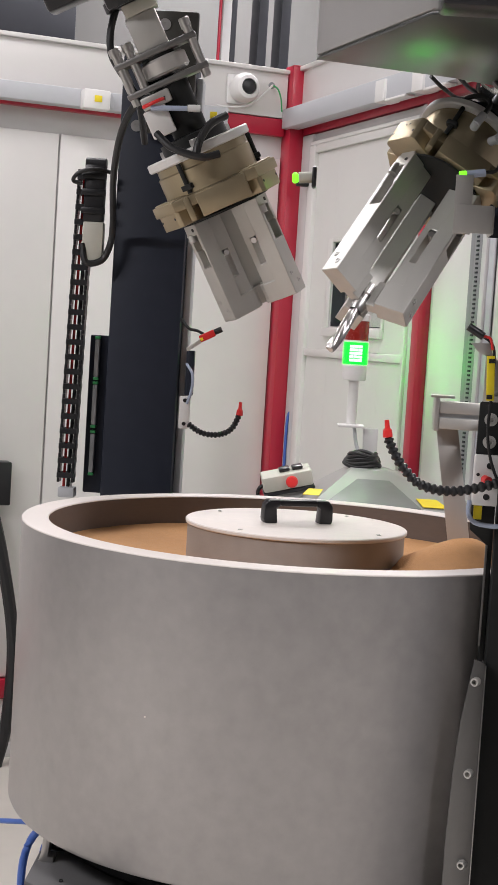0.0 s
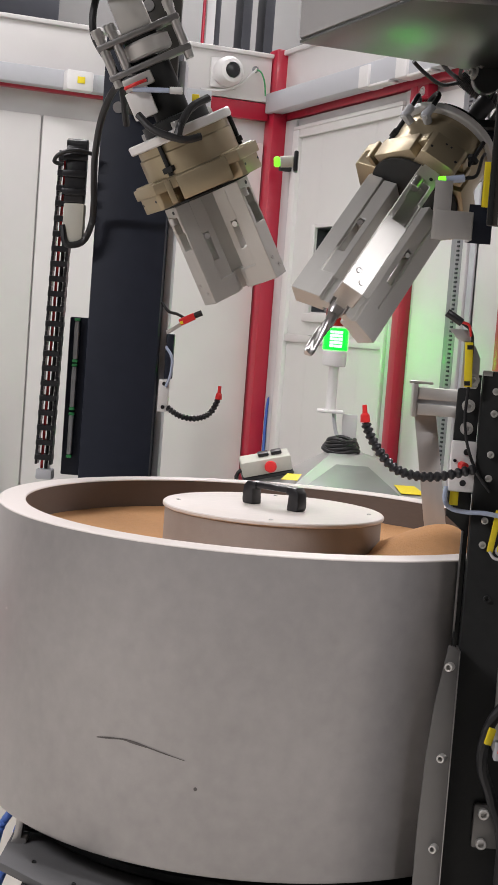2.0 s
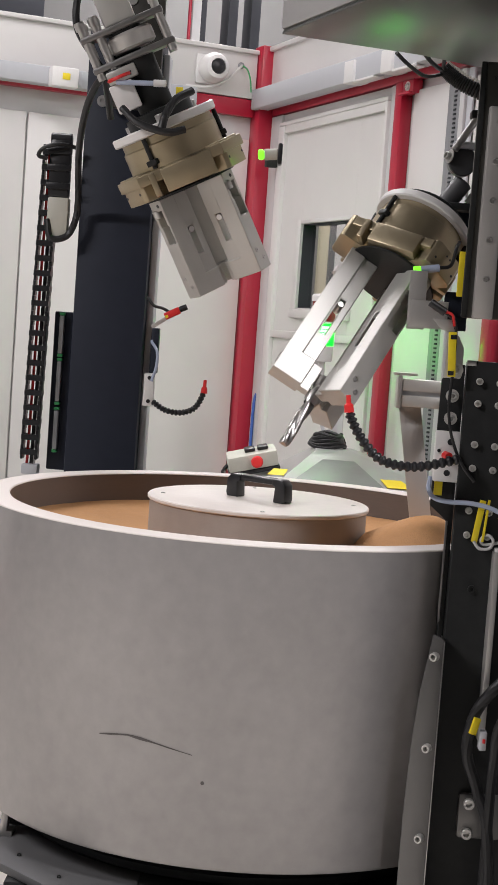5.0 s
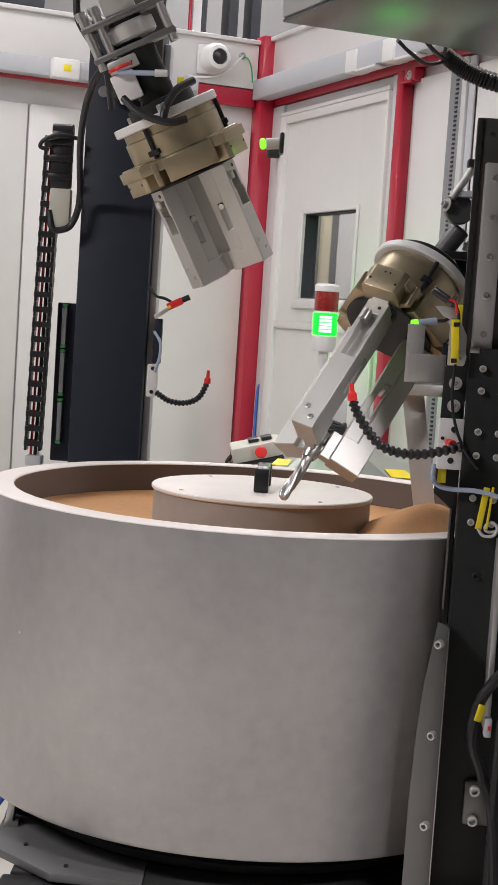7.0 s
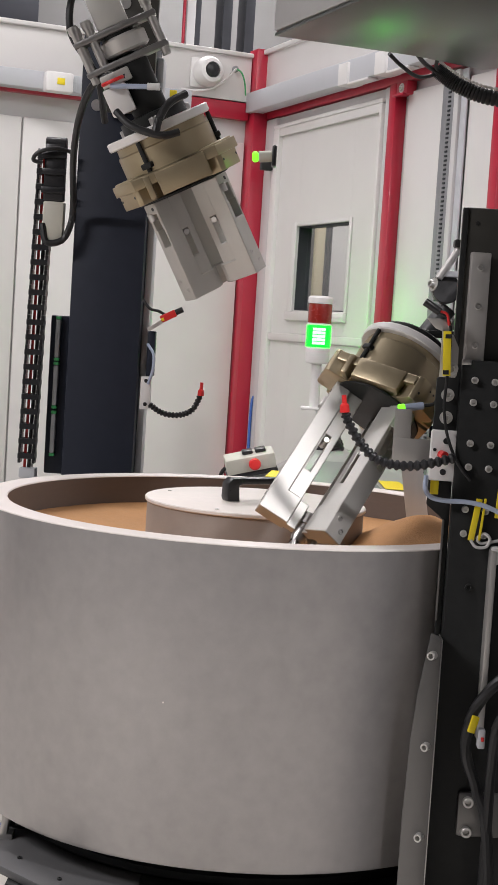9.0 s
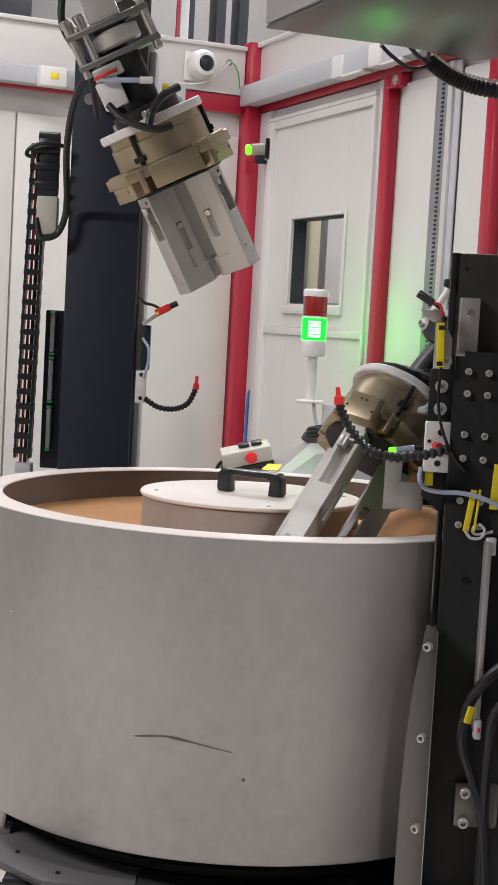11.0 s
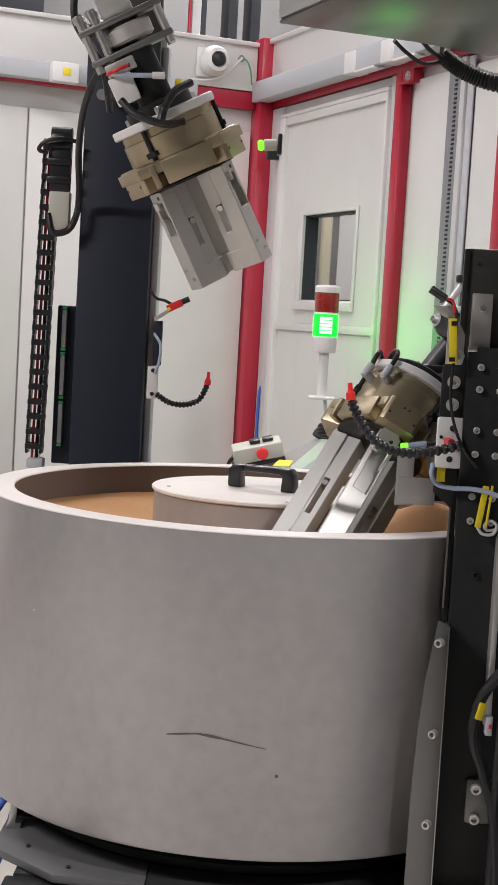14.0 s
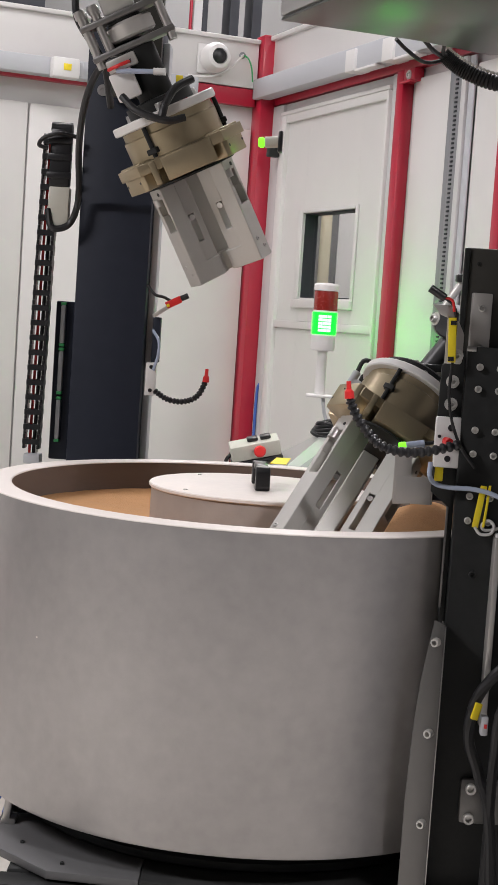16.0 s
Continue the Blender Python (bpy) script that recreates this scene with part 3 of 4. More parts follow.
def finger_mesh(s, top, tip, inner):
    """One jaw finger: slotted web, pocketed outer face, toe towards the axis. Radial way is +x."""
    w, h = 0.0168 * s, top - tip
    r0, s0, s1, rb, back, r1 = [v * s for v in (0.030, 0.040, 0.0495, 0.0525, 0.061, 0.077)]
    win0, win1 = top - 0.34 * h, top - 0.62 * h
    k0, k1, k2 = top - 0.10 * h, top - 0.26 * h, top - 0.44 * h
    foot, head = tip + 0.19 * h, top + 0.010 * s

    def full(x, y, z):
        if z > top:
            return x > back - 0.006 * s and abs(y) < w * 0.8
        if x < r0:
            return abs(y) < w * 0.5 and z < foot
        if x < rb:
            return z < foot or (abs(y) < w * 0.8 and not (s0 < x < s1 and win1 < z < win0))
        if x > back:
            return not ((k1 < z < k0 and abs(y) < w * 0.62) or (k2 < z < k1 and -w * 0.5 < y < w * 0.8))
        return True

    ys = [-w, -w * 0.8, -w * 0.62, -w * 0.5, w * 0.5, w * 0.62, w * 0.8, w]
    bm = cells([inner, r0, s0, s1, rb, back - 0.006 * s, back, r1], ys, sorted([tip, foot, win1, k2, k1, win0, k0, top, head]), full)
    return bm


def gripper(parent, at, s, tip, tool, grip, drop):
    rotor = part("gripper", lathe([(0, -0.0135 * s), (0.068 * s, -0.0135 * s), (0.068 * s, -0.024 * s), (0.0705 * s, -0.026 * s), (0.0705 * s, -0.058 * s - drop), (0.02 * s, -0.058 * s - drop), (0, -0.058 * s - drop)], 80), BRASS, parent, "bronze-coloured three-jaw gripper body", at)
    part("flange", lathe([(0, 0), (0.076 * s, 0), (0.078 * s, -0.002), (0.078 * s, -0.011 * s), (0.076 * s, -0.013 * s), (0, -0.013 * s)], 80), WHITEP, rotor, "pale grey round flange")
    hexa = []
    for k in range(3):
        for d, r in ((-19, 0.097), (19, 0.097), (40, 0.075), (80, 0.075)):
            a = radians(120 * k + d)
            hexa.append((r * s * math.cos(a), r * s * math.sin(a)))
    part("guide_plate", prism(hexa, -0.074 * s - drop, -0.0585 * s - drop, None, None, 0.0015), BRASS, rotor)
    part("under_plate", lathe([(0, -0.0962 * s - drop), (0.069 * s, -0.0962 * s - drop), (0.069 * s, -0.0995 * s - drop), (0, -0.0995 * s - drop)], 48), BLACKM, rotor, "black cover under the jaws")
    for k in range(3):
        turn = pose(0, 0, 0, 0, 0, 120 * k) @ pose(grip, 0, 0)
        low = turn @ pose(0, 0, -drop)
        off = pose(0, 0, 0, 0, 0, 120 * k + 60)
        block = bmesh.new()
        prism([(0.03 * s, -0.020 * s), (0.03 * s, 0.020 * s), (0.062 * s, 0.029 * s), (0.0975 * s, 0.029 * s), (0.1025 * s, 0.023 * s), (0.1025 * s, -0.023 * s), (0.0975 * s, -0.029 * s), (0.062 * s, -0.029 * s)], -0.096 * s, -0.0560 * s, low, block, 0.0015)
        part("jaw_block", block, BRASS, rotor)
        for yy in (-0.004, 0.004):
            part("pin_hole", rod((0.1020 * s, yy * s, -0.066 * s), (0.1029 * s, yy * s, -0.066 * s), 0.0016 * s, 10), DARKP, rotor, at=low)
        for yy in (-0.020, 0.020):
            part("pin_hole", rod((0.1020 * s, yy * s, -0.082 * s), (0.1029 * s, yy * s, -0.082 * s), 0.002 * s, 10), DARKP, rotor, at=low)
        part("finger", finger_mesh(s, -0.100 * s - drop, tip, 0.0105 - grip), ALU, rotor, "machined aluminium jaw finger", turn)
        top = -0.100 * s - drop
        h = top - tip
        part("clamp_bolt", rod((0.0735 * s, -0.008 * s, top - 0.085 * h), (0.0735 * s, -0.008 * s, top - 0.165 * h), 0.0078 * s, 16), STEEL, rotor, at=turn)
        part("slot_bolt", rod((0.0448 * s, -0.0135 * s, top - 0.375 * h), (0.0448 * s, 0.0135 * s, top - 0.375 * h), 0.0046 * s, 14), STEEL, rotor, at=turn)
        part("pin_hole", rod((0.0768 * s, 0.006 * s, top - 0.05 * h), (0.0776 * s, 0.006 * s, top - 0.05 * h), 0.0028 * s, 12), DARKP, rotor, at=turn)
        for q in (0.016, 0.030):
            bolt(rotor, turn @ Vector((0.0770 * s, (-0.006 if q > 0.02 else 0.006) * s, tip + q * s)), turn.to_3x3() @ Vector((1, 0, 0)), 0.0042, 0.0012, STEEL, False)
        part("side_bar", slab(0.050 * s, 0.0765 * s, -0.029 * s, 0.046 * s, -0.094 * s - drop, -0.060 * s - drop, 0.002), BRASS, rotor, at=off)
        part("side_bar_end", slab(0.050 * s, 0.0765 * s, -0.047 * s, -0.038 * s, -0.094 * s - drop, -0.060 * s - drop, 0.002), BRASS, rotor, at=off)
        seam = pose(0, 0, 0, 0, 0, 120 * k + 33)
        part("standoff", rod((0.0735 * s, 0, -0.0135 * s), (0.0735 * s, 0, -0.057 * s - drop), 0.0034 * s, 10), BLACKM, rotor, at=seam)
        part("clip_block", slab(0.066 * s, 0.079 * s, -0.008 * s, 0.008 * s, -0.052 * s, -0.044 * s, 0.0015), BLACKM, rotor, at=seam)
        bolt(rotor, off @ Vector((0.055 * s, 0, 0.0)), (0, 0, 1), 0.007 * s, 0.010 * s, STEEL, False)
    for a in (-38, -64) if tool else ():
        fit = pose(0, 0, 0, 0, 0, a)
        bm = rod((0.069 * s, 0, -0.035 * s), (0.088 * s, 0, -0.035 * s), 0.0065 * s, 14)
        rod((0.085 * s, 0, -0.040 * s), (0.085 * s, 0.002, -0.018 * s), 0.0062 * s, 14, bm=bm)
        part("elbow_fitting", bm, DUCT, rotor, "grey push-in elbow", fit)
        part("air_hose", hose([(0.085 * s, 0.002, -0.018 * s), (0.086 * s, 0.002, 0.002 * s), (0.078 * s, -0.01 * s, 0.014 * s), (0.055 * s, -0.03 * s, 0.017 * s), (0.02 * s, -0.045 * s, 0.012 * s)], 0.0036 * s), RUBBER, rotor, at=fit)
    if tool:
        tip += 0.029
        prof = [(0, tip + 0.004), (0.0104, tip + 0.004), (0.0104, tip - 0.012), (0.0084, tip - 0.014), (0.0084, tip - 0.020), (0.0108, tip - 0.022), (0.0108, tip - 0.034), (0.0084, tip - 0.040)]
        mill = part("end_mill", lathe(prof, 28), STEEL, rotor, "bright steel end mill held in the jaws")
        bm = bmesh.new()
        n, zs = 24, 26
        rings = []
        for i in range(zs):
            u = i / (zs - 1)
            z = tip - 0.040 - 0.068 * u
            ring = []
            for k in range(n):
                a = 2 * math.pi * k / n
                r = 0.0080 * (1 - 0.34 * (0.5 + 0.5 * math.cos(3 * a - 7.5 * u)) ** 1.6) * (1 if u < 0.94 else 1 - (u - 0.94) * 4)
                ring.append(bm.verts.new((r * math.cos(a), r * math.sin(a), z)))
            rings.append(ring)
        for a, b in zip(rings, rings[1:]):
            for k in range(n):
                bm.faces.new((a[k], a[(k + 1) % n], b[(k + 1) % n], b[k]))
        bm.faces.new(rings[-1])
        bm.faces.new(rings[0][::-1])
        bmesh.ops.recalc_face_normals(bm, faces=bm.faces)
        part("cutter", bm, STEEL, rotor, "twisted cutting flutes")
    return rotor


# the near column's things are laid out at full reach and drawn in towards the eye line of the operator
NEAR = pose(0.018, -2.1975, 1.3785) @ Matrix.Diagonal((0.915, 0.915, 0.915, 1)) @ pose(-0.018, 2.1975, -1.3785)


# ---- moving spindle unit on the near column: slides down, its gripper turns ----
spindle = thing("spindle_unit", "sliding spindle unit with a turning gripper and end mill", "spindle")
TILT = axis_pose((0.2090, -0.1460, 1.2895), (-0.450, -0.441, -0.777))
rotor = gripper(spindle, TILT, 0.95, -0.3217, True, -0.004, 0.012)
part("spindle_housing", lathe([(0, 0.001), (0.058, 0.001), (0.058, 0.014), (0.05, 0.02), (0.03, 0.03), (0, 0.03)], 48, None, TILT), BLACKM, spindle)
carr = part("carriage_plate", slab(0.268, 0.46, -0.166, -0.146, 1.14, 1.497, 0.003), CARR, spindle, "black sliding carriage plate", NEAR)
part("edge_strip", slab(0.2665, 0.2745, -0.1685, -0.1662, 1.14, 1.496, 0.001), BLACKM, carr)
part("linear_rail", slab(0.281, 0.309, -0.181, -0.1662, 1.14, 1.434, 0.002), PLATE, carr, "bright linear guide rail")
for k in range(5):
    bolt(carr, (0.2955, -0.181, 1.413 - 0.0545 * k * 1.0), (0, -1, 0), 0.0052, 0.002, STEEL, False)
bolt(carr, (0.288, -0.1662, 1.475), (0, -1, 0), 0.003, 0.001, BLACKM, False)
AX, AY, AZ = TILT.translation
arm = part("arm_plate", slab(0.2188, 0.335, AY + 0.035, AY + 0.115, 1.3171, 1.3281, 0.002), BLACKM, spindle, "dark bracket arm")
part("web", slab(AX + 0.085, AX + 0.135, -0.332, AY + 0.115, AZ + 0.060, AZ + 0.13, 0.002), BLACK, arm)
part("gusset", prism([(AX + 0.05, 1.3166), (AX + 0.135, 1.3166), (AX + 0.135, AZ - 0.05), (AX + 0.10, AZ - 0.05)], AY + 0.06, AY + 0.07, Matrix(((1, 0, 0, 0), (0, 0, 1, 0), (0, 1, 0, 0), (0, 0, 0, 1))), None, 0.001), BLACK, arm)
part("upper_arm", slab(0.2447, 0.335, -0.1050, -0.0810, 1.4063, 1.4163, 0.002), DUCT, arm, "grey upper arm")
part("strut", rod((0.2458, -0.1038, 1.4033), (0.2775, -0.0986, 1.4551), 0.0055, 14), ZINC, arm, "bright strut")
part("strut_clamp", slab(-0.012, 0.012, -0.012, 0.012, -0.005, 0.006, 0.002, pose(*(0.2775, -0.0986, 1.4551))), BLACKM, arm)
part("pivot", rod((0.2599, -0.0967, 1.3886), (0.2599, -0.0727, 1.3886), 0.021, 28), IRON, arm, "dark round pivot")
part("actuator", rod((0.2362, -0.0712, 1.3196), (0.2667, -0.0669, 1.3623), 0.0145, 24), IRON, arm, "dark grey air cylinder")
part("actuator_rod", rod((0.2747, -0.0669, 1.3323), (0.2967, -0.0669, 1.3683), 0.005, 14), ZINC, arm)
bolt(arm, (0.2409, -0.0967, 1.3946), (-1, -0.5, 0.2), 0.006, 0.008)
# switch bracket that rides with the unit
MID = pose(0.018, -2.1975, 1.3785) @ Matrix.Diagonal((0.97, 0.97, 0.97, 1)) @ pose(-0.018, 2.1975, -1.3785)
brk = part("sensor_bracket", slab(0.186, 0.210, -0.224, -0.2225, 1.134, 1.214, 0.0006), PLATE, spindle, "bent stainless sensor bracket", MID)
part("bracket_wing", slab(0.189, 0.239, -0.2262, -0.2245, 1.136, 1.174, 0.0006), PLATE, brk)
part("bracket_bend", slab(0.2395, 0.2415, -0.224, -0.165, 1.136, 1.174, 0.0006), PLATE, brk)
part("bracket_back", slab(0.2418, 0.275, -0.168, -0.164, 1.136, 1.190, 0.0006), BLACK, brk)
part("proximity_switch", rod((0.200, -0.215, 1.2155), (0.226, -0.213, 1.220), 0.0055, 14), CLEAR, spindle, "clear proximity switch", MID)
part("green_tip", rod((0.191, -0.216, 1.214), (0.2, -0.215, 1.2155), 0.0058, 14), GREENLED, spindle, "glowing green tip", MID)
part("switch_cable", hose([(0.226, -0.213, 1.220), (0.242, -0.21, 1.225), (0.25, -0.19, 1.25), (0.256, -0.17, 1.26)], 0.0025), RUBBER, spindle, at=MID)
tagg = part("cable_tag", slab(0.2525, 0.2635, -0.2105, -0.2085, 1.183, 1.245, 0.0008), YEL, spindle, "yellow cable tag", MID)

# ---- near column with its fixed plate ----
col = thing("near_column", "black steel slide column with rows of screws", "column", NEAR)
part("body", slab(0.49, 0.70, -0.135, 0.20, -0.128, 1.30, 0.004), BLACK, col)
part("spacer", slab(0.46, 0.68, -0.1785, -0.1355, -0.128, 1.34, 0.003), BLACK, col)
face = part("face_plate", slab(0.2775, 0.70, -0.196, -0.181, -0.128, 1.359, 0.0025), BLACKM, col, "black oxide face plate")
part("top_edge", slab(0.277, 0.290, -0.197, -0.1955, 1.352, 1.3595, 0.0005), STEEL, face)
for z in (1.331, 1.300, 1.2425, 1.209, 1.149, 1.1145):
    bolt(face, (0.2965, -0.196, z), (0, -1, 0), 0.0050, 0.0045, ZINC, False)
    bolt(face, (0.3250, -0.196, z - 0.001), (0, -1, 0), 0.0050, 0.0045, ZINC, False)
bolt(face, (0.3095, -0.196, 1.038), (0, -1, 0), 0.0054, 0.003, BLACKM, False)
side = part("side_plate", prism([(0.246, 1.33), (0.2708, 1.352), (0.2778, 1.352), (0.2778, 0.90), (0.2695, 0.90), (0.2685, 1.13), (0.244, 1.15)], -0.1775, -0.171, Matrix(((1, 0, 0, 0), (0, 0, 1, 0), (0, 1, 0, 0), (0, 0, 0, 1))), None, 0.001), BLACKM, col)
for z in (1.3075, 1.2755):
    bolt(side, (0.2625, -0.1775, z), (0, -1, 0), 0.0055, 0.008)
part("guide_strip", slab(0.2675, 0.2705, -0.182, -0.1778, 0.985, 1.13, 0.0006), SHADE, col)
part("extrusion", slab(0.334, 0.3425, -0.222, -0.1965, 0.825, 1.095, 0.0015), PLATE, col, "thin aluminium profile")

guard = thing("guard_plate", "thin tapered stainless guard plate screwed to the column", "guard plate", NEAR)
# stainless sheet, its colour darkened for the shade it stands in
part("sheet", prism([(0.2575, 0.977), (0.270, 0.9725), (0.2725, 0.968), (0.2725, 0.50), (0.2345, 0.50), (0.2355, 0.72), (0.239, 0.82), (0.2445, 0.89)], -0.235, -0.2315, Matrix(((1, 0, 0, 0), (0, 0, 1, 0), (0, 1, 0, 0), (0, 0, 0, 1))), None, 0.0008), SHADE, guard)
part("bright_edge", slab(0.2726, 0.2742, -0.236, -0.197, 0.50, 0.969, 0.0005), STEEL, guard)
for x, z in ((0.2625, 0.9465), (0.2625, 0.8165), (0.2625, 0.6865)):
    bolt(guard, (x, -0.235, z), (-0.45, -0.9, 0), 0.0062, 0.011, ZINC, False)
joint = thing("joint_plate", "rounded grey steel plate with two cap screws", "plate", NEAR)
part("plate", slab(0.3155, 0.38, -0.2085, -0.1965, 0.680, 0.746, 0.006), SHADE, joint)
for z in (0.7325, 0.689):
    bolt(joint, (0.330, -0.2085, z), (0, -1, 0), 0.0078, 0.008, ZINC, False)

loom = thing("cable_loom", "thick black cables with yellow tags beside the column", "cable", NEAR)
part("cable", hose([(0.40, -0.25, 0.96), (0.350, -0.25, 0.915), (0.322, -0.245, 0.87), (0.316, -0.245, 0.815), (0.334, -0.245, 0.765), (0.352, -0.26, 0.70), (0.362, -0.28, 0.5), (0.362, -0.3, 0.1), (0.37, -0.3, -0.115)], 0.008), RUBBER, loom)
part("cable", hose([(0.40, -0.27, 0.90), (0.356, -0.27, 0.87), (0.351, -0.26, 0.80), (0.351, -0.26, 0.70), (0.349, -0.27, 0.5), (0.345, -0.3, 0.1), (0.355, -0.31, -0.115)], 0.007), RUBBER, loom)
part("tag", slab(-0.005, 0.005, -0.003, 0.003, -0.012, 0.012, 0.001, pose(0.3215, -0.259, 0.8585, 0, 15, 10)), YEL, loom)
part("plug", slab(0.329, 0.339, -0.262, -0.246, 0.825, 0.852, 0.002), DUCT, loom)
part("plug_light", slab(0.333, 0.337, -0.2635, -0.2622, 0.836, 0.842, 0.0004), REDP, loom)

# coolant nozzle on a jointed hose, fixed to the column
noz = thing("jointed_nozzle", "black jointed hose with a red nozzle on a white block", "nozzle", NEAR)
nb = part("block", slab(0.2425, 0.2835, -0.190, -0.1785, 1.186, 1.258, 0.003), WHITEP, noz, "pale grey mounting block")
for x, z in ((0.264, 1.243), (0.262, 1.199)):
    part("hole", rod((x, -0.1895, z), (x, -0.1912, z), 0.0045, 14), DARKP, nb)
part("hole", rod((0.2485, -0.1895, 1.230), (0.2485, -0.1912, 1.230), 0.0025, 12), DARKP, nb)
part("socket", rod((0.258, -0.19, 1.224), (0.262, -0.204, 1.223), 0.006, 16), REDP, noz)


def jointed(parent, path, r, beads):
    line = smooth_path(path, 24)
    step = (len(line) - 1) / beads
    for k in range(beads):
        a, b = line[int(k * step)], line[min(len(line) - 1, int((k + 1) * step) + 1)]
        d = (b - a)
        m = Matrix.Translation(a) @ d.to_track_quat("Z", "Y").to_matrix().to_4x4()
        h = d.length
        part("bead", lathe([(0, 0), (r * 0.72, 0), (r, h * 0.22), (r, h * 0.5), (r * 0.66, h * 0.72), (r * 0.66, h), (0, h)], 16, None, m), DARKP, parent)


jointed(noz, [(0.274, -0.214, 1.222), (0.245, -0.222, 1.214), (0.216, -0.226, 1.208), (0.188, -0.226, 1.208), (0.163, -0.224, 1.215), (0.143, -0.222, 1.233), (0.127, -0.22, 1.255), (0.117, -0.218, 1.276)], 0.0074, 21)
part("red_tip", lathe([(0, 0), (0.007, 0), (0.0064, 0.010), (0.0036, 0.013), (0.0032, 0.024), (0, 0.024)], 18, None, Matrix.Translation((0.117, -0.218, 1.276)) @ Vector((-0.12, 0, 1)).to_track_quat("Z", "Y").to_matrix().to_4x4()), REDP, noz, "red nozzle tip")
part("feed_hose", hose([(0.240, -0.185, 1.192), (0.239, -0.19, 1.175), (0.246, -0.2, 1.164), (0.266, -0.203, 1.160), (0.30, -0.206, 1.160), (0.335, -0.21, 1.152), (0.40, -0.22, 1.12)], 0.0035), CLEAR, noz, "clear blue air hose")

# light barrier with yellow tags on the column
eye = thing("light_sensor", "small photo sensor on a bent stainless bracket with a yellow tag", "sensor", NEAR)
part("bracket", prism([(0.246, 1.333), (0.268, 1.333), (0.2705, 1.337), (0.2705, 1.375), (0.262, 1.392), (0.246, 1.40)], -0.2, -0.1972, Matrix(((1, 0, 0, 0), (0, 0, 1, 0), (0, 1, 0, 0), (0, 0, 0, 1))), None, 0.0006), PLATE, eye)
part("arm", prism([(0.223, 1.414), (0.236, 1.40), (0.258, 1.392), (0.25, 1.414)], -0.20, -0.1985, Matrix(((1, 0, 0, 0), (0, 0, 1, 0), (0, 1, 0, 0), (0, 0, 0, 1))), None, 0.0005), PLATE, eye)
part("barrel", rod((0.218, -0.204, 1.436), (0.240, -0.204, 1.423), 0.0058, 16), DARKP, eye)
part("cable", hose([(0.240, -0.204, 1.423), (0.252, -0.204, 1.414), (0.257, -0.204, 1.395), (0.257, -0.203, 1.34), (0.256, -0.202, 1.29), (0.264, -0.2, 1.25), (0.28, -0.2, 1.215), (0.30, -0.2, 1.19)], 0.0022), RUBBER, eye)
part("red_wire", hose([(0.240, -0.206, 1.424), (0.250, -0.206, 1.42), (0.254, -0.206, 1.405)], 0.002), REDP, eye)
part("tag", slab(-0.0055, 0.0055, -0.0015, 0.0015, -0.031, 0.031, 0.0008, pose(0.2535, -0.208, 1.366, 0, -3, 0)), YEL, eye, "yellow cable tag")
for dz in (0.024, -0.026):
    part("tag_print", slab(-0.004, 0.004, -0.0004, 0.0004, -0.003, 0.003, 0, pose(0.2535, -0.2098, 1.366 + dz, 0, -3, 0)), DARKP, eye)
bolt(eye, (0.2625, -0.2, 1.345), (0, -1, 0), 0.0055, 0.006)
tags = thing("cable_tags", "yellow cable tags hanging on thin wires", "tag", NEAR)
part("tag", slab(-0.0045, 0.0045, -0.001, 0.001, -0.030, 0.030, 0.0008, pose(0.3105, -0.204, 1.136, 0, 8, 0)), YEL, tags)
part("tag", slab(-0.0018, 0.0018, -0.001, 0.001, -0.030, 0.030, 0.0008, pose(0.3205, -0.205, 1.137, 0, 5, 0)), YEL, tags)
part("tag", slab(-0.006, 0.006, -0.001, 0.001, -0.032, 0.032, 0.0008, pose(0.3445, -0.206, 1.172, 0, 3, 0)), YEL, tags)
part("tag", slab(-0.006, 0.006, -0.001, 0.001, -0.010, 0.010, 0.0008, pose(0.2525, -0.1835, 1.176, 0, 0, 0)), YEL, tags)
part("wire", hose([(0.306, -0.204, 1.107), (0.314, -0.207, 1.098), (0.328, -0.207, 1.099), (0.333, -0.205, 1.110), (0.325, -0.203, 1.117), (0.316, -0.202, 1.110), (0.322, -0.202, 1.103), (0.345, -0.202, 1.108)], 0.0022), PALE, tags)
part("wire_clip", slab(0.336, 0.35, -0.212, -0.1965, 1.075, 1.10, 0.002), WHITEP, tags)

# baffle that reaches into the granulate
baf = thing("baffle", "stainless baffle plate on a slotted aluminium arm", "baffle")
ba = part("arm", slab(0.206, 0.30, -0.02, 0.012, 1.303, 1.321, 0.0015), ALU, baf, "aluminium profile arm")
part("arm_lower", slab(0.206, 0.30, -0.02, 0.012, 1.279, 1.296, 0.0015), ALU, ba)
part("arm_groove", slab(0.206, 0.30, -0.012, 0.008, 1.2955, 1.3035, 0), DUCT, ba)
part("end_plate", slab(0.199, 0.2058, -0.022, 0.014, 1.276, 1.326, 0.001), PLATE, baf)
part("top_tab", slab(0.192, 0.228, -0.023, -0.003, 1.3265, 1.3305, 0.001, None), PLATE, baf)
part("blade", prism([(0.206, 1.278), (0.240, 1.278), (0.278, 1.06), (0.244, 1.06)], 0.0125, 0.0155, Matrix(((1, 0, 0, 0), (0, 0, 1, 0), (0, 1, 0, 0), (0, 0, 0, 1))), None, 0.0006), PLATE, baf, "thin bent blade")
part("stay", slab(0.2855, 0.30, -0.134, -0.0205, 1.28, 1.32, 0.002), BLACKM, baf)

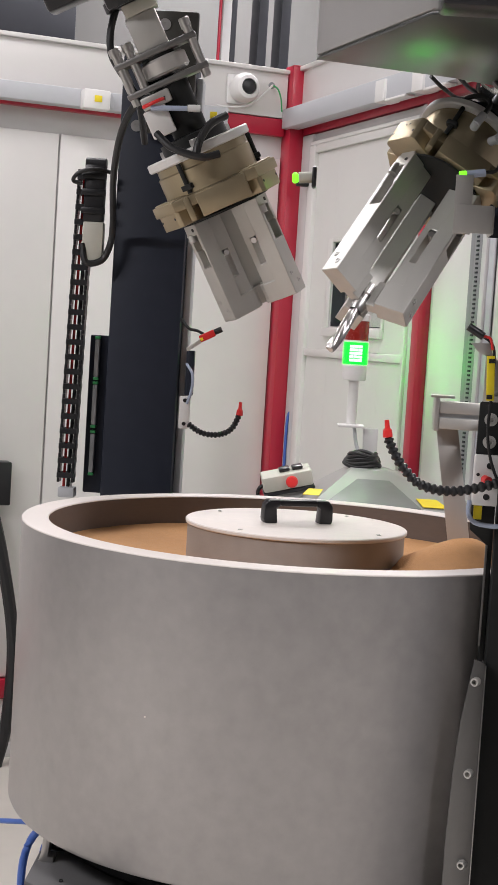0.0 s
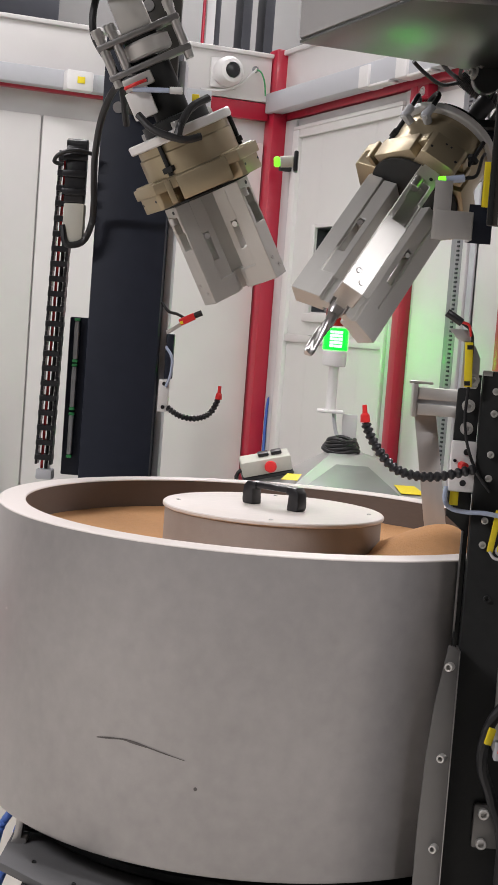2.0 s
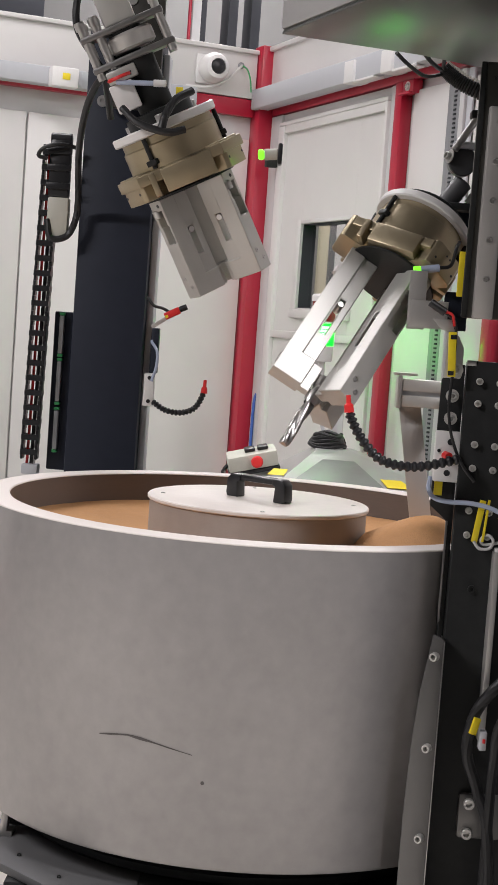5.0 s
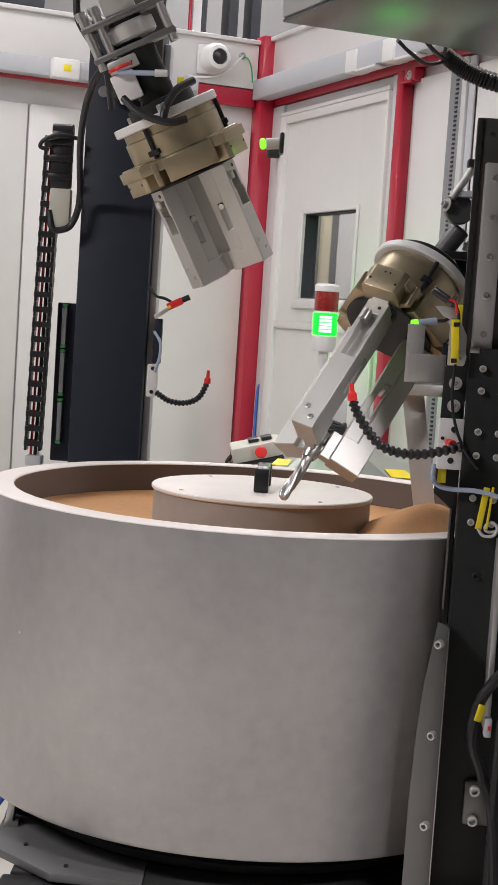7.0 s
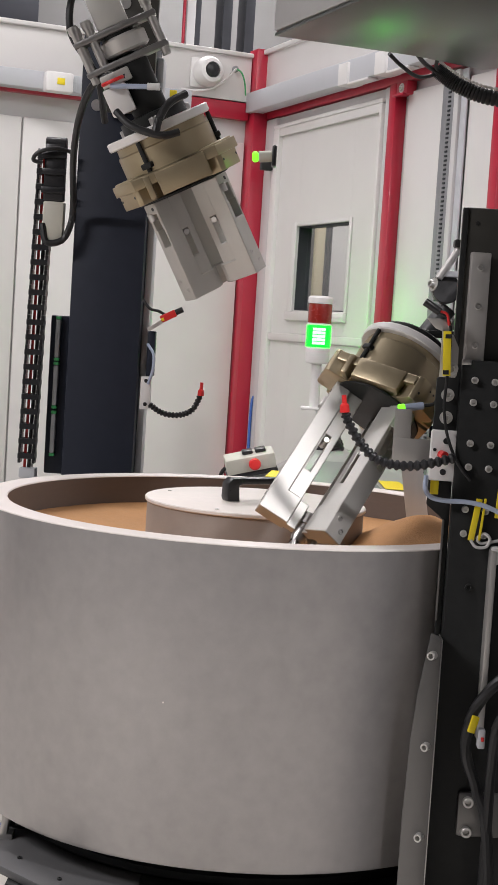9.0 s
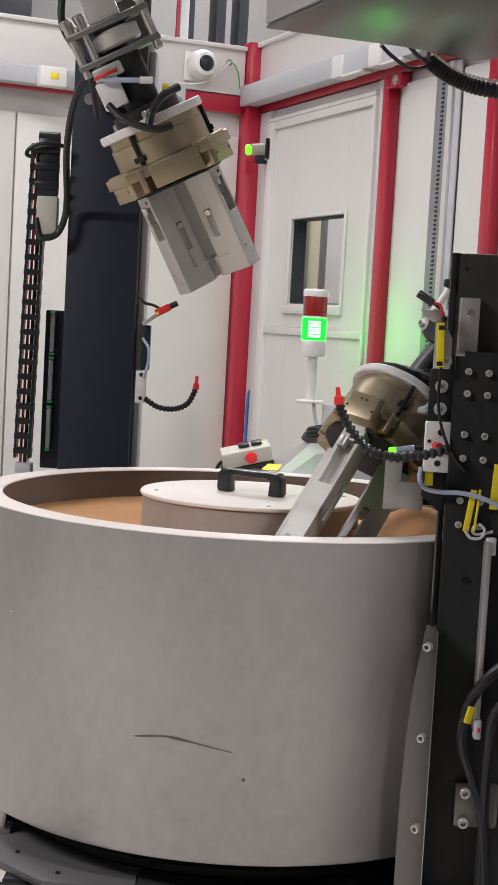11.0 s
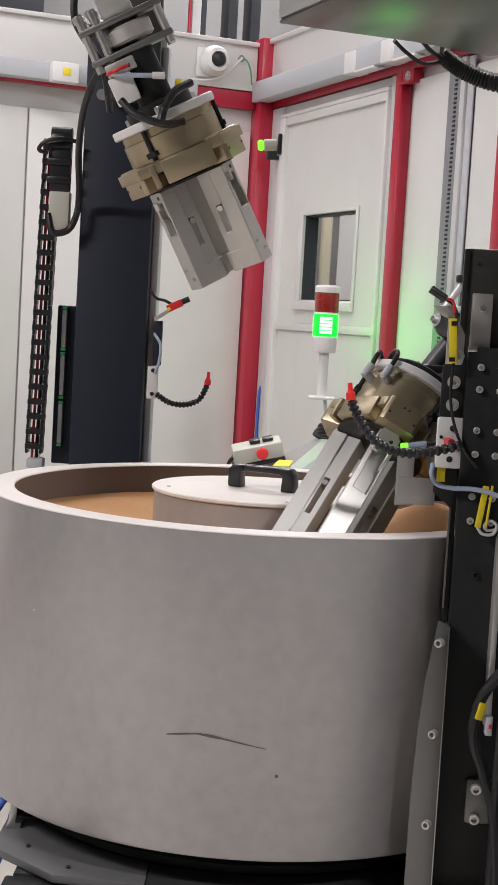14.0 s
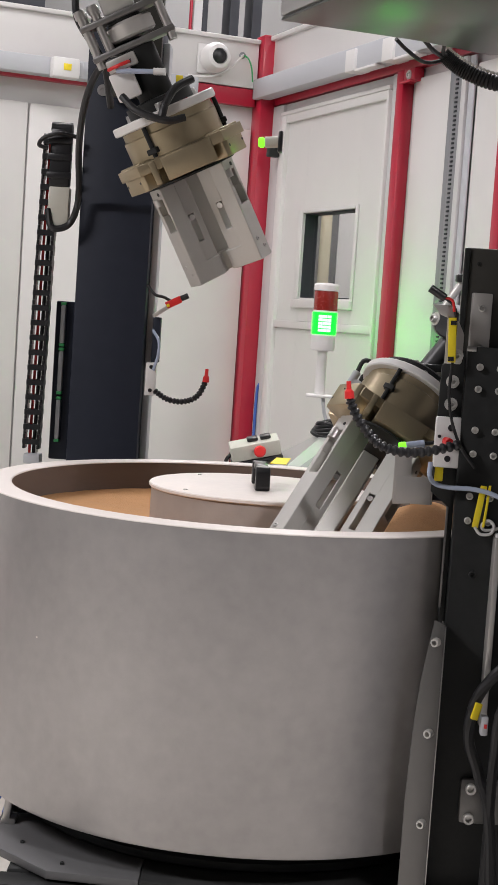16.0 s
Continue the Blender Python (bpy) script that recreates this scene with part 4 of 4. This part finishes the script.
# ---- cabinet overhead ----
cabin = thing("overhead_cabinet", "grey sheet cabinet hanging over the machine", "cabinet")
under = [(-0.017, -0.177), (0.119, -0.488), (0.42, -0.62), (0.62, -0.30), (0.30, -0.02), (0.181, -0.098)]
part("body", prism(under, 1.7945, 2.7, None, None, 0.006), BOXM, cabin)
part("underside", prism([(x * 0.985 + 0.003, y * 0.985 - 0.003) for x, y in under], 1.790, 1.7942, None, None, 0.001), BOXU, cabin, "glossy underside, coloured dark as if shaded")
for x, y in ((0.25, -0.25), (0.35, -0.35)):
    part("hanger", rod((x, y, 2.7), (x, y, 4.2), 0.015), BLACKM, cabin)
# dark slab drawn in place of a recess in the cabinet front
part("dark_recess_slab", slab(0.124, 0.42, -0.575, -0.515, 1.781, 1.90, 0.006), DARKP, cabin, "dark slab standing for a recess in the cabinet front")
cord = thing("corrugated_hose", "black corrugated cable conduit under the cabinet", "conduit")
part("conduit", hose([(0.234, 0.035, 1.799), (0.250, 0.035, 1.787), (0.275, 0.03, 1.772), (0.32, 0.02, 1.757), (0.40, 0.0, 1.75), (0.52, -0.05, 1.75)], 0.0125, 14, 26, lambda i, n: 1.0 if i % 3 else 0.84), RUBBER, cord)
part("spine", hose([(0.236, 0.022, 1.8085), (0.250, 0.022, 1.799), (0.275, 0.018, 1.784), (0.32, 0.008, 1.769), (0.40, -0.012, 1.762)], 0.0025, 8, 22, lambda i, n: 1.0 if i % 3 else 0.4), PLATE, cord)
part("cable", hose([(0.155, -0.05, 1.80), (0.175, -0.03, 1.788), (0.205, 0.01, 1.780), (0.237, 0.035, 1.790)], 0.003), RUBBER, cord)
part("cable", hose([(0.195, -0.06, 1.80), (0.21, -0.03, 1.793), (0.225, 0.01, 1.793), (0.240, 0.035, 1.793)], 0.0035), RUBBER, cord)
part("cable", hose([(0.228, -0.06, 1.81), (0.229, -0.02, 1.80), (0.232, 0.01, 1.795), (0.242, 0.033, 1.795)], 0.003), RUBBER, cord)

# ---- far column with its resting gripper ----
far = thing("far_column", "black slide column with a resting spindle head", "column")
part("body", slab(-0.392, -0.252, 0.60, 0.74, 0.0, 1.93, 0.004), BLACK, far)
part("side_rail", slab(-0.2515, -0.238, 0.64, 0.70, 0.0, 1.90, 0.003), DUCT, far, "pale side profile")
hp = part("head_plate", slab(-0.345, -0.248, 0.570, 0.588, 1.78, 2.012, 0.004), CARR, far, "black head plate")
part("spacer", slab(-0.345, -0.26, 0.5885, 0.5995, 1.80, 1.92, 0.002), BLACK, far)
for x, z in ((-0.312, 1.985), (-0.36, 1.795)):
    part("washer_bolt", lathe([(0.011, 0), (0.011, 0.003), (0.0045, 0.003), (0.0045, 0.001), (0, 0.001)], 24, None, pose(x, 0.57 if x > -0.35 else 0.60, z, 90, 0, 0)), STEEL, hp)
part("guide_box", slab(-0.432, -0.3925, 0.63, 0.70, 1.07, 1.385, 0.003), BLACK, far)
for z0, z1 in ((1.302, 1.377), (1.207, 1.287), (1.112, 1.19)):
    gbk = part("guide_block", slab(-0.420, -0.411, 0.615, 0.6295, z0, z1, 0.002), STRUT, far)
    part("end_cap", slab(-0.4205, -0.4105, 0.614, 0.6295, z0 - 0.006, z0 - 0.0005, 0.001), GREEN, gbk)
    part("end_cap", slab(-0.4205, -0.4105, 0.614, 0.6295, z1 + 0.0005, z1 + 0.006, 0.001), GREEN, gbk)
part("foot", slab(-0.46, -0.2, 0.56, 0.78, 0, 0.012, 0.002), BLACKM, far)

LEFT = axis_pose((-0.219, 0.338, 1.731), (0.135, 0.048, -0.264))
head = thing("resting_spindle", "idle spindle head with an empty three-jaw gripper", "spindle")
grot = gripper(head, LEFT @ pose(0, 0, 0, 0, 0, -150), 1.225, -0.305, False, -0.015, 0.0)
part("hub", lathe([(0, 0.001), (0.060, 0.001), (0.060, 0.020), (0.032, 0.022), (0.032, 0.115), (0, 0.115)], 48, None, LEFT), BLACKM, head)
for z, wx in ((0.118, 0.076), (0.172, 0.076)):
    part("coupling_plate", slab(-wx, wx, -0.036, 0.036, z - 0.006, z + 0.006, 0.004, LEFT), SHADE, head)
for x in (-0.066, -0.042, 0.066):
    for y in (-0.027, 0.027):
        part("coupling_post", rod((x, y, 0.100), (x, y, 0.192), 0.0075, 16), STEEL, head, at=LEFT)
        part("post_cap", lathe([(0, 0), (0.0095, 0), (0.0095, 0.012), (0.008, 0.014), (0, 0.014)], 16, None, LEFT @ pose(x, y, 0.190)), STEEL, head)
part("bearing_ring", lathe([(0, 0.130), (0.036, 0.130), (0.041, 0.134), (0.041, 0.156), (0.036, 0.160), (0, 0.160)], 40, None, LEFT @ pose(0.006, 0, 0)), PLATE, head)
part("bearing_collar", lathe([(0, 0.1595), (0.030, 0.1605), (0.030, 0.166), (0, 0.166)], 32, None, LEFT), BLACKM, head)
part("shaft_block", slab(-0.028, 0.028, -0.024, 0.024, 0.178, 0.24, 0.003, LEFT), ALU, head)
part("adapter", slab(-0.024, 0.036, -0.030, 0.030, 0.2405, 0.262, 0.003, LEFT), CASE, head)
part("servo_motor", slab(-0.046, 0.046, -0.046, 0.046, 0.2625, 0.42, 0.006, LEFT), DARKP, head, "black servo motor")
part("motor_flange", lathe([(0.0, 0.2625), (0.052, 0.2625), (0.052, 0.278), (0.0, 0.278)], 32, None, LEFT), BLACKM, head)
part("motor_label", slab(-0.030, 0.034, -0.0475, -0.0462, 0.335, 0.37, 0.0004, LEFT), WHITEP, head, "white motor label")
part("gearbox_side", slab(-0.14, -0.0465, -0.04, 0.04, 0.30, 0.40, 0.006, LEFT), DARKP, head)
part("valve_block", slab(-0.062, -0.020, -0.052, -0.020, 0.036, 0.085, 0.003, LEFT), WHITEP, head, "white valve block")
part("valve_top", slab(-0.058, -0.005, -0.048, -0.020, 0.0855, 0.108, 0.003, LEFT), ALU, head)
part("blue_tube", rod((-0.045, -0.058, 0.088), (0.012, -0.062, 0.062), 0.0045, 14), CLEAR, head, at=LEFT)
part("tube_tip", rod((0.0125, -0.062, 0.062), (0.032, -0.063, 0.053), 0.0062, 14), WHITEP, head, at=LEFT)
part("red_ring", lathe([(0.020, 0), (0.022, 0.003), (0.020, 0.006), (0.017, 0.003)], 24, None, LEFT @ pose(-0.038, -0.045, 0.091), closed=True), REDP, head)
part("bracket_arm", slab(-0.325, -0.265, 0.35, 0.5695, 1.83, 1.86, 0.003), BLACKM, head)
part("cable", hose([(-0.33, 0.31, 2.03), (-0.37, 0.31, 1.95), (-0.375, 0.31, 1.88), (-0.345, 0.32, 1.83), (-0.325, 0.34, 1.80), (-0.32, 0.42, 1.74)], 0.0065), RUBBER, head)
part("cable", hose([(-0.27, 0.28, 1.80), (-0.32, 0.30, 1.795), (-0.355, 0.36, 1.75), (-0.378, 0.45, 1.68), (-0.39, 0.56, 1.60), (-0.395, 0.57, 1.56), (-0.41, 0.57, 1.53), (-0.44, 0.57, 1.525), (-0.45, 0.575, 1.56)], 0.0065), RUBBER, head)
part("cable", hose([(-0.28, 0.25, 1.735), (-0.25, 0.235, 1.71), (-0.20, 0.228, 1.697), (-0.17, 0.235, 1.705)], 0.0065), RUBBER, head)
part("cable", hose([(-0.165, 0.27, 1.775), (-0.19, 0.25, 1.755), (-0.205, 0.235, 1.725), (-0.21, 0.23, 1.695)], 0.007), RUBBER, head)
part("proximity_tip", rod((-0.046, 0.30, 1.679), (-0.035, 0.30, 1.680), 0.0092, 18, chamfer=0.003), GREENLED, head, "glowing green switch tip")
part("proximity_body", rod((-0.035, 0.30, 1.680), (-0.012, 0.30, 1.682), 0.0098, 18), CASE, head)
part("proximity_back", slab(-0.012, -0.004, 0.285, 0.315, 1.664, 1.70, 0.003), DARKP, head)
part("yellow_clip", slab(-0.006, 0.006, -0.006, 0.006, -0.006, 0.006, 0.001, pose(-0.188, 0.29, 1.776)), YEL, head)

chain = thing("cable_chain", "black plastic cable drag chain running upright", "cable chain")
xs, ys, zs = [-0.0165, -0.0115, 0.0115, 0.0165], [-0.017, -0.0125, 0.0125, 0.017], [-0.0145, -0.0055, 0.0055, 0.0145]
bm = cells(xs, ys, zs, lambda x, y, z: abs(x) > 0.0115 and (abs(z) < 0.0055 or abs(y) < 0.0125) or (abs(z) < 0.0055 and abs(y) > 0.0125), 0.0008)
LINK = mesh("link", bm, DARKP)
for k in range(21):
    ob = new("link", LINK)
    ob.parent = chain
    ob.matrix_basis = pose(-0.455 - 0.0005 * k + 0.004, 0.60, 1.69 - 0.0292 * k)
for k, (mtl, dx) in enumerate(((REDP, -0.006), (RUBBER, 0.003), (WHITEP, 0.008))):
    part("inner_cable", hose([(-0.451 + dx, 0.605, 1.70), (-0.455 + dx, 0.605, 1.4), (-0.460 + dx, 0.605, 1.08)], 0.0028 if k != 1 else 0.004), mtl, chain)
part("end_block", slab(-0.474, -0.442, 0.585, 0.62, 1.062, 1.082, 0.003), DUCT, chain, "grey chain end block")
up = part("upper_chain", slab(-0.452, -0.412, 0.575, 0.60, 1.604, 1.715, 0.004), DARKP, chain)
for z in (1.625, 1.660, 1.692):
    part("link_rib", slab(-0.4555, -0.4085, 0.570, 0.5748, z - 0.006, z + 0.006, 0.001), DARKP, up)
part("top_bend", rod((-0.452, 0.588, 1.715), (-0.412, 0.588, 1.715), 0.0125, 18), DARKP, up)
part("junction_box", slab(-0.450, -0.410, 0.572, 0.60, 1.524, 1.6035, 0.003), CASE, chain, "grey junction box")
part("loop_cable", hose([(-0.40, 0.58, 1.70), (-0.43, 0.56, 1.703), (-0.46, 0.56, 1.695), (-0.472, 0.565, 1.68), (-0.455, 0.57, 1.675)], 0.004), RUBBER, chain)

noz2 = thing("jointed_nozzle", "small black jointed hose with a red nozzle tip on the column", "nozzle")
part("holder", slab(-0.2375, -0.222, 0.615, 0.64, 1.277, 1.366, 0.002), BLACK, noz2)
wb = part("block", slab(-0.245, -0.224, 0.600, 0.6145, 1.212, 1.276, 0.002), WHITEP, noz2)
for z in (1.268, 1.222):
    part("hole", rod((-0.234, 0.6005, z), (-0.234, 0.5985, z), 0.004, 12), DARKP, wb)
jointed(noz2, [(-0.225, 0.60, 1.222), (-0.198, 0.595, 1.207), (-0.165, 0.592, 1.205), (-0.139, 0.592, 1.218), (-0.125, 0.592, 1.247)], 0.0062, 18)
part("red_tip", lathe([(0, 0), (0.0068, 0), (0.006, 0.010), (0.0036, 0.013), (0.0032, 0.026), (0, 0.026)], 18, None, Matrix.Translation((-0.125, 0.592, 1.246)) @ Vector((0.04, 0, 1)).to_track_quat("Z", "Y").to_matrix().to_4x4()), REDP, noz2, "red nozzle tip")
part("air_line", hose([(-0.236, 0.61, 1.34), (-0.222, 0.595, 1.32), (-0.222, 0.595, 1.29), (-0.23, 0.598, 1.262)], 0.003), CLEAR, noz2)
part("photo_sensor", slab(-0.018, 0.014, -0.006, 0.006, -0.007, 0.007, 0.002, pose(-0.196, 0.60, 1.398, 0, -28, 0)), REDP, noz2, "red photo sensor")
part("sensor_lens", rod((-0.184, 0.60, 1.405), (-0.170, 0.60, 1.412), 0.0058, 14), DARKP, noz2)
part("sensor_light", slab(-0.003, 0.003, -0.0075, -0.0062, -0.003, 0.003, 0.0005, pose(-0.208, 0.60, 1.390, 0, -28, 0)), YEL, noz2)
part("sensor_arm", slab(-0.018, 0.018, -0.002, 0.002, -0.004, 0.004, 0.001, pose(-0.222, 0.605, 1.378, 0, -35, 0)), PLATE, noz2)
part("sensor_cable", hose([(-0.25, 0.60, 1.427), (-0.235, 0.595, 1.41), (-0.218, 0.597, 1.406), (-0.205, 0.6, 1.40)], 0.003), RUBBER, noz2)

# ---- behind the drum: hood, signal tower, control box ----
hood = thing("machine_hood", "grey sheet-metal hood with a smoked panel and yellow labels", "hood")
bm = bmesh.new()
ring0 = [bm.verts.new(v) for v in ((-0.04, 1.10, 0.955), (0.52, 1.10, 0.955), (0.52, 1.75, 0.955), (-0.04, 1.75, 0.955))]
ring1 = [bm.verts.new(v) for v in ((0.02, 1.16, 1.005), (0.46, 1.16, 1.005), (0.46, 1.7, 1.005), (0.02, 1.7, 1.005))]
ring2 = [bm.verts.new(v) for v in ((0.13, 1.42, 1.083), (0.22, 1.42, 1.083), (0.22, 1.55, 1.083), (0.13, 1.55, 1.083))]
for a, b in ((ring0, ring1), (ring1, ring2)):
    for i in range(4):
        bm.faces.new((a[i], a[(i + 1) % 4], b[(i + 1) % 4], b[i]))
bm.faces.new(ring2)
bm.faces.new(ring0[::-1])
bmesh.ops.recalc_face_normals(bm, faces=bm.faces)
part("cover", bm, HOODM, hood)
slope = Vector((0, 0.26, 0.078)).normalized()
sm = Matrix.Translation((0.175, 1.26, 1.0375)) @ Matrix((Vector((1, 0, 0)), slope, Vector((1, 0, 0)).cross(slope))).transposed().to_4x4()
part("smoked_panel", prism([(-0.11, -0.075), (0.12, -0.075), (0.05, 0.09), (-0.03, 0.09)], 0.0005, 0.003, sm, None, 0.0008), SMOKE, hood, "smoked grey window")
part("warning_label", prism([(0.125, -0.06), (0.185, -0.06), (0.16, -0.01), (0.11, -0.01)], 0.0005, 0.0015, sm), YEL, hood, "yellow warning label")
part("warning_label", prism([(-0.165, -0.03), (-0.125, -0.03), (-0.115, 0.01), (-0.15, 0.01)], 0.0005, 0.0015, sm), YEL, hood, "yellow warning label")
part("stand", slab(-0.03, 0.50, 1.12, 1.72, 0.0, 0.9545, 0.004), HOODM, hood)

TX, TY = 0.129, 1.64
tower = thing("signal_tower", "stack signal lamp, green lit under an unlit red lens", "signal lamp", pose(TX, TY, 0))
part("foot", slab(-0.036, 0.036, -0.03, 0.03, 1.176, 1.184, 0.003), WHITEP, tower)
part("bracket", slab(0.035, 0.075, 0.0, 0.012, 1.02, 1.176, 0.004), PALE, tower)
part("pole", lathe([(0.014, 1.184), (0.014, 1.30), (0.0165, 1.305)], 24), WHITEP, tower)
part("collar", lathe([(0.0, 1.300), (0.030, 1.302), (0.0325, 1.308), (0.0325, 1.345), (0, 1.345)], 40), WHITEP, tower)
part("green_lens", lathe([(0.0318, 1.3455), (0.0325, 1.348), (0.0325, 1.400), (0.0318, 1.4035)], 48), GREENL, tower, "lit green lens")
for k in range(5):
    for b in (249, 270, 291):
        part("led_row", slab(0.0318, 0.0332, -0.0058, 0.0058, -0.0037, 0.0037, 0.0006, pose(0, 0, 1.356 + 0.0092 * k, 0, 0, b)), GREENC, tower)
part("mid_ring", lathe([(0.0335, 1.404), (0.0335, 1.409), (0, 1.409)], 40), WHITEP, tower)
part("red_lens", lathe([(0.0318, 1.4095), (0.0322, 1.412), (0.0322, 1.458), (0.0315, 1.461)], 48), REDL, tower, "unlit red lens")
part("cap", lathe([(0.0335, 1.4615), (0.0335, 1.476), (0.030, 1.481), (0, 1.483)], 40), WHITEP, tower)
part("cable", hose([(0.01, 0, 1.176), (0.018, -0.01, 1.13), (0.04, -0.02, 1.08), (0.05, -0.03, 1.055)], 0.005), DUCT, tower)
coil = thing("cable_coil", "coil of black cable lying on the hood", "cable")
for k in range(5):
    ring = [(0.16 + (0.046 - 0.003 * k) * math.cos(a * math.pi / 6), 1.50 + 0.04 * math.sin(a * math.pi / 6), 1.088 + 0.007 * k + 0.004 * math.sin(a * 1.3 + k)) for a in range(13)]
    part("turn", hose(ring, 0.006, 8, 5), RUBBER, coil)

ctrl = thing("control_box", "beige push-button box with a red emergency stop", "control box", pose(-0.03, 1.49, 1.045, 14, -14, 6))
part("case", slab(-0.068, 0.062, -0.03, 0.03, -0.024, 0.018, 0.005), CASE, ctrl)
part("dark_base", slab(-0.070, 0.064, -0.033, 0.033, -0.034, -0.0245, 0.003), DARKP, ctrl)
part("emergency_stop", lathe([(0, 0), (0.009, 0), (0.009, 0.013), (0.0145, 0.015), (0.0155, 0.022), (0.012, 0.026), (0, 0.027)], 28, None, pose(0.005, -0.0305, -0.004, 70, 0, 0)), REDP, ctrl, "red mushroom button")
part("dark_key", slab(-0.02, 0.008, -0.012, 0.012, 0.0185, 0.028, 0.003), DARKP, ctrl)
part("green_key", slab(0.014, 0.042, -0.012, 0.012, 0.0185, 0.028, 0.003), DARKP, ctrl)
part("cable", hose([(-0.068, 0, -0.01), (-0.08, 0, -0.02), (-0.085, 0.01, -0.05), (-0.085, 0.02, -0.2)], 0.005), RUBBER, ctrl)
part("stand", slab(-0.05, 0.05, 0.0, 0.02, -1.0, -0.0345, 0.003, pose(0, 0, 0, -14, 0, 0)), HOODM, ctrl)


def slide(t):
    """Height of the moving spindle unit over its lowest place: at rest, a soft start, a steady way down, at rest."""
    u = min(max((t - 1.10) / 0.6, 0), 1)
    if t < 1.7:
        way = 0.4120 - 0.5 * 0.0437 * 0.6 * u * u
    elif t < 7.0:
        way = 0.1674 + 0.0437 * (7.0 - t)
    else:
        way = 0.04895 * (10.42 - t)
    return max(0.0, way)


def turned(t):
    """Bearing of the drum's scuff; it lags a little near the end."""
    u = min(max((t - 14.0) / 1.4, 0), 1)
    return PHASE + SPIN * t - 5.0 * u * u * (3 - 2 * u)


def motions():
    walk(drum, [(k * 0.2, pose(0, 0, 0, 0, 0, turned(k * 0.2))) for k in range(81)])
    walk(spindle, [(t, pose(0, 0, slide(t))) for t in (0.0, 0.8, 1.1, 1.25, 1.4, 1.55, 1.7, 2.2, 2.8, 3.6, 4.5, 5.5, 6.4, 7.0, 7.6, 9.0, 10.0, 10.3, 10.5, 10.8, 12.0, 16.0)])
    walk(rotor, [(k * 0.5, TILT @ pose(0, 0, 0, 0, 0, -132 - 30.3 * (k * 0.5 - 3.4))) for k in range(33)])


motions()
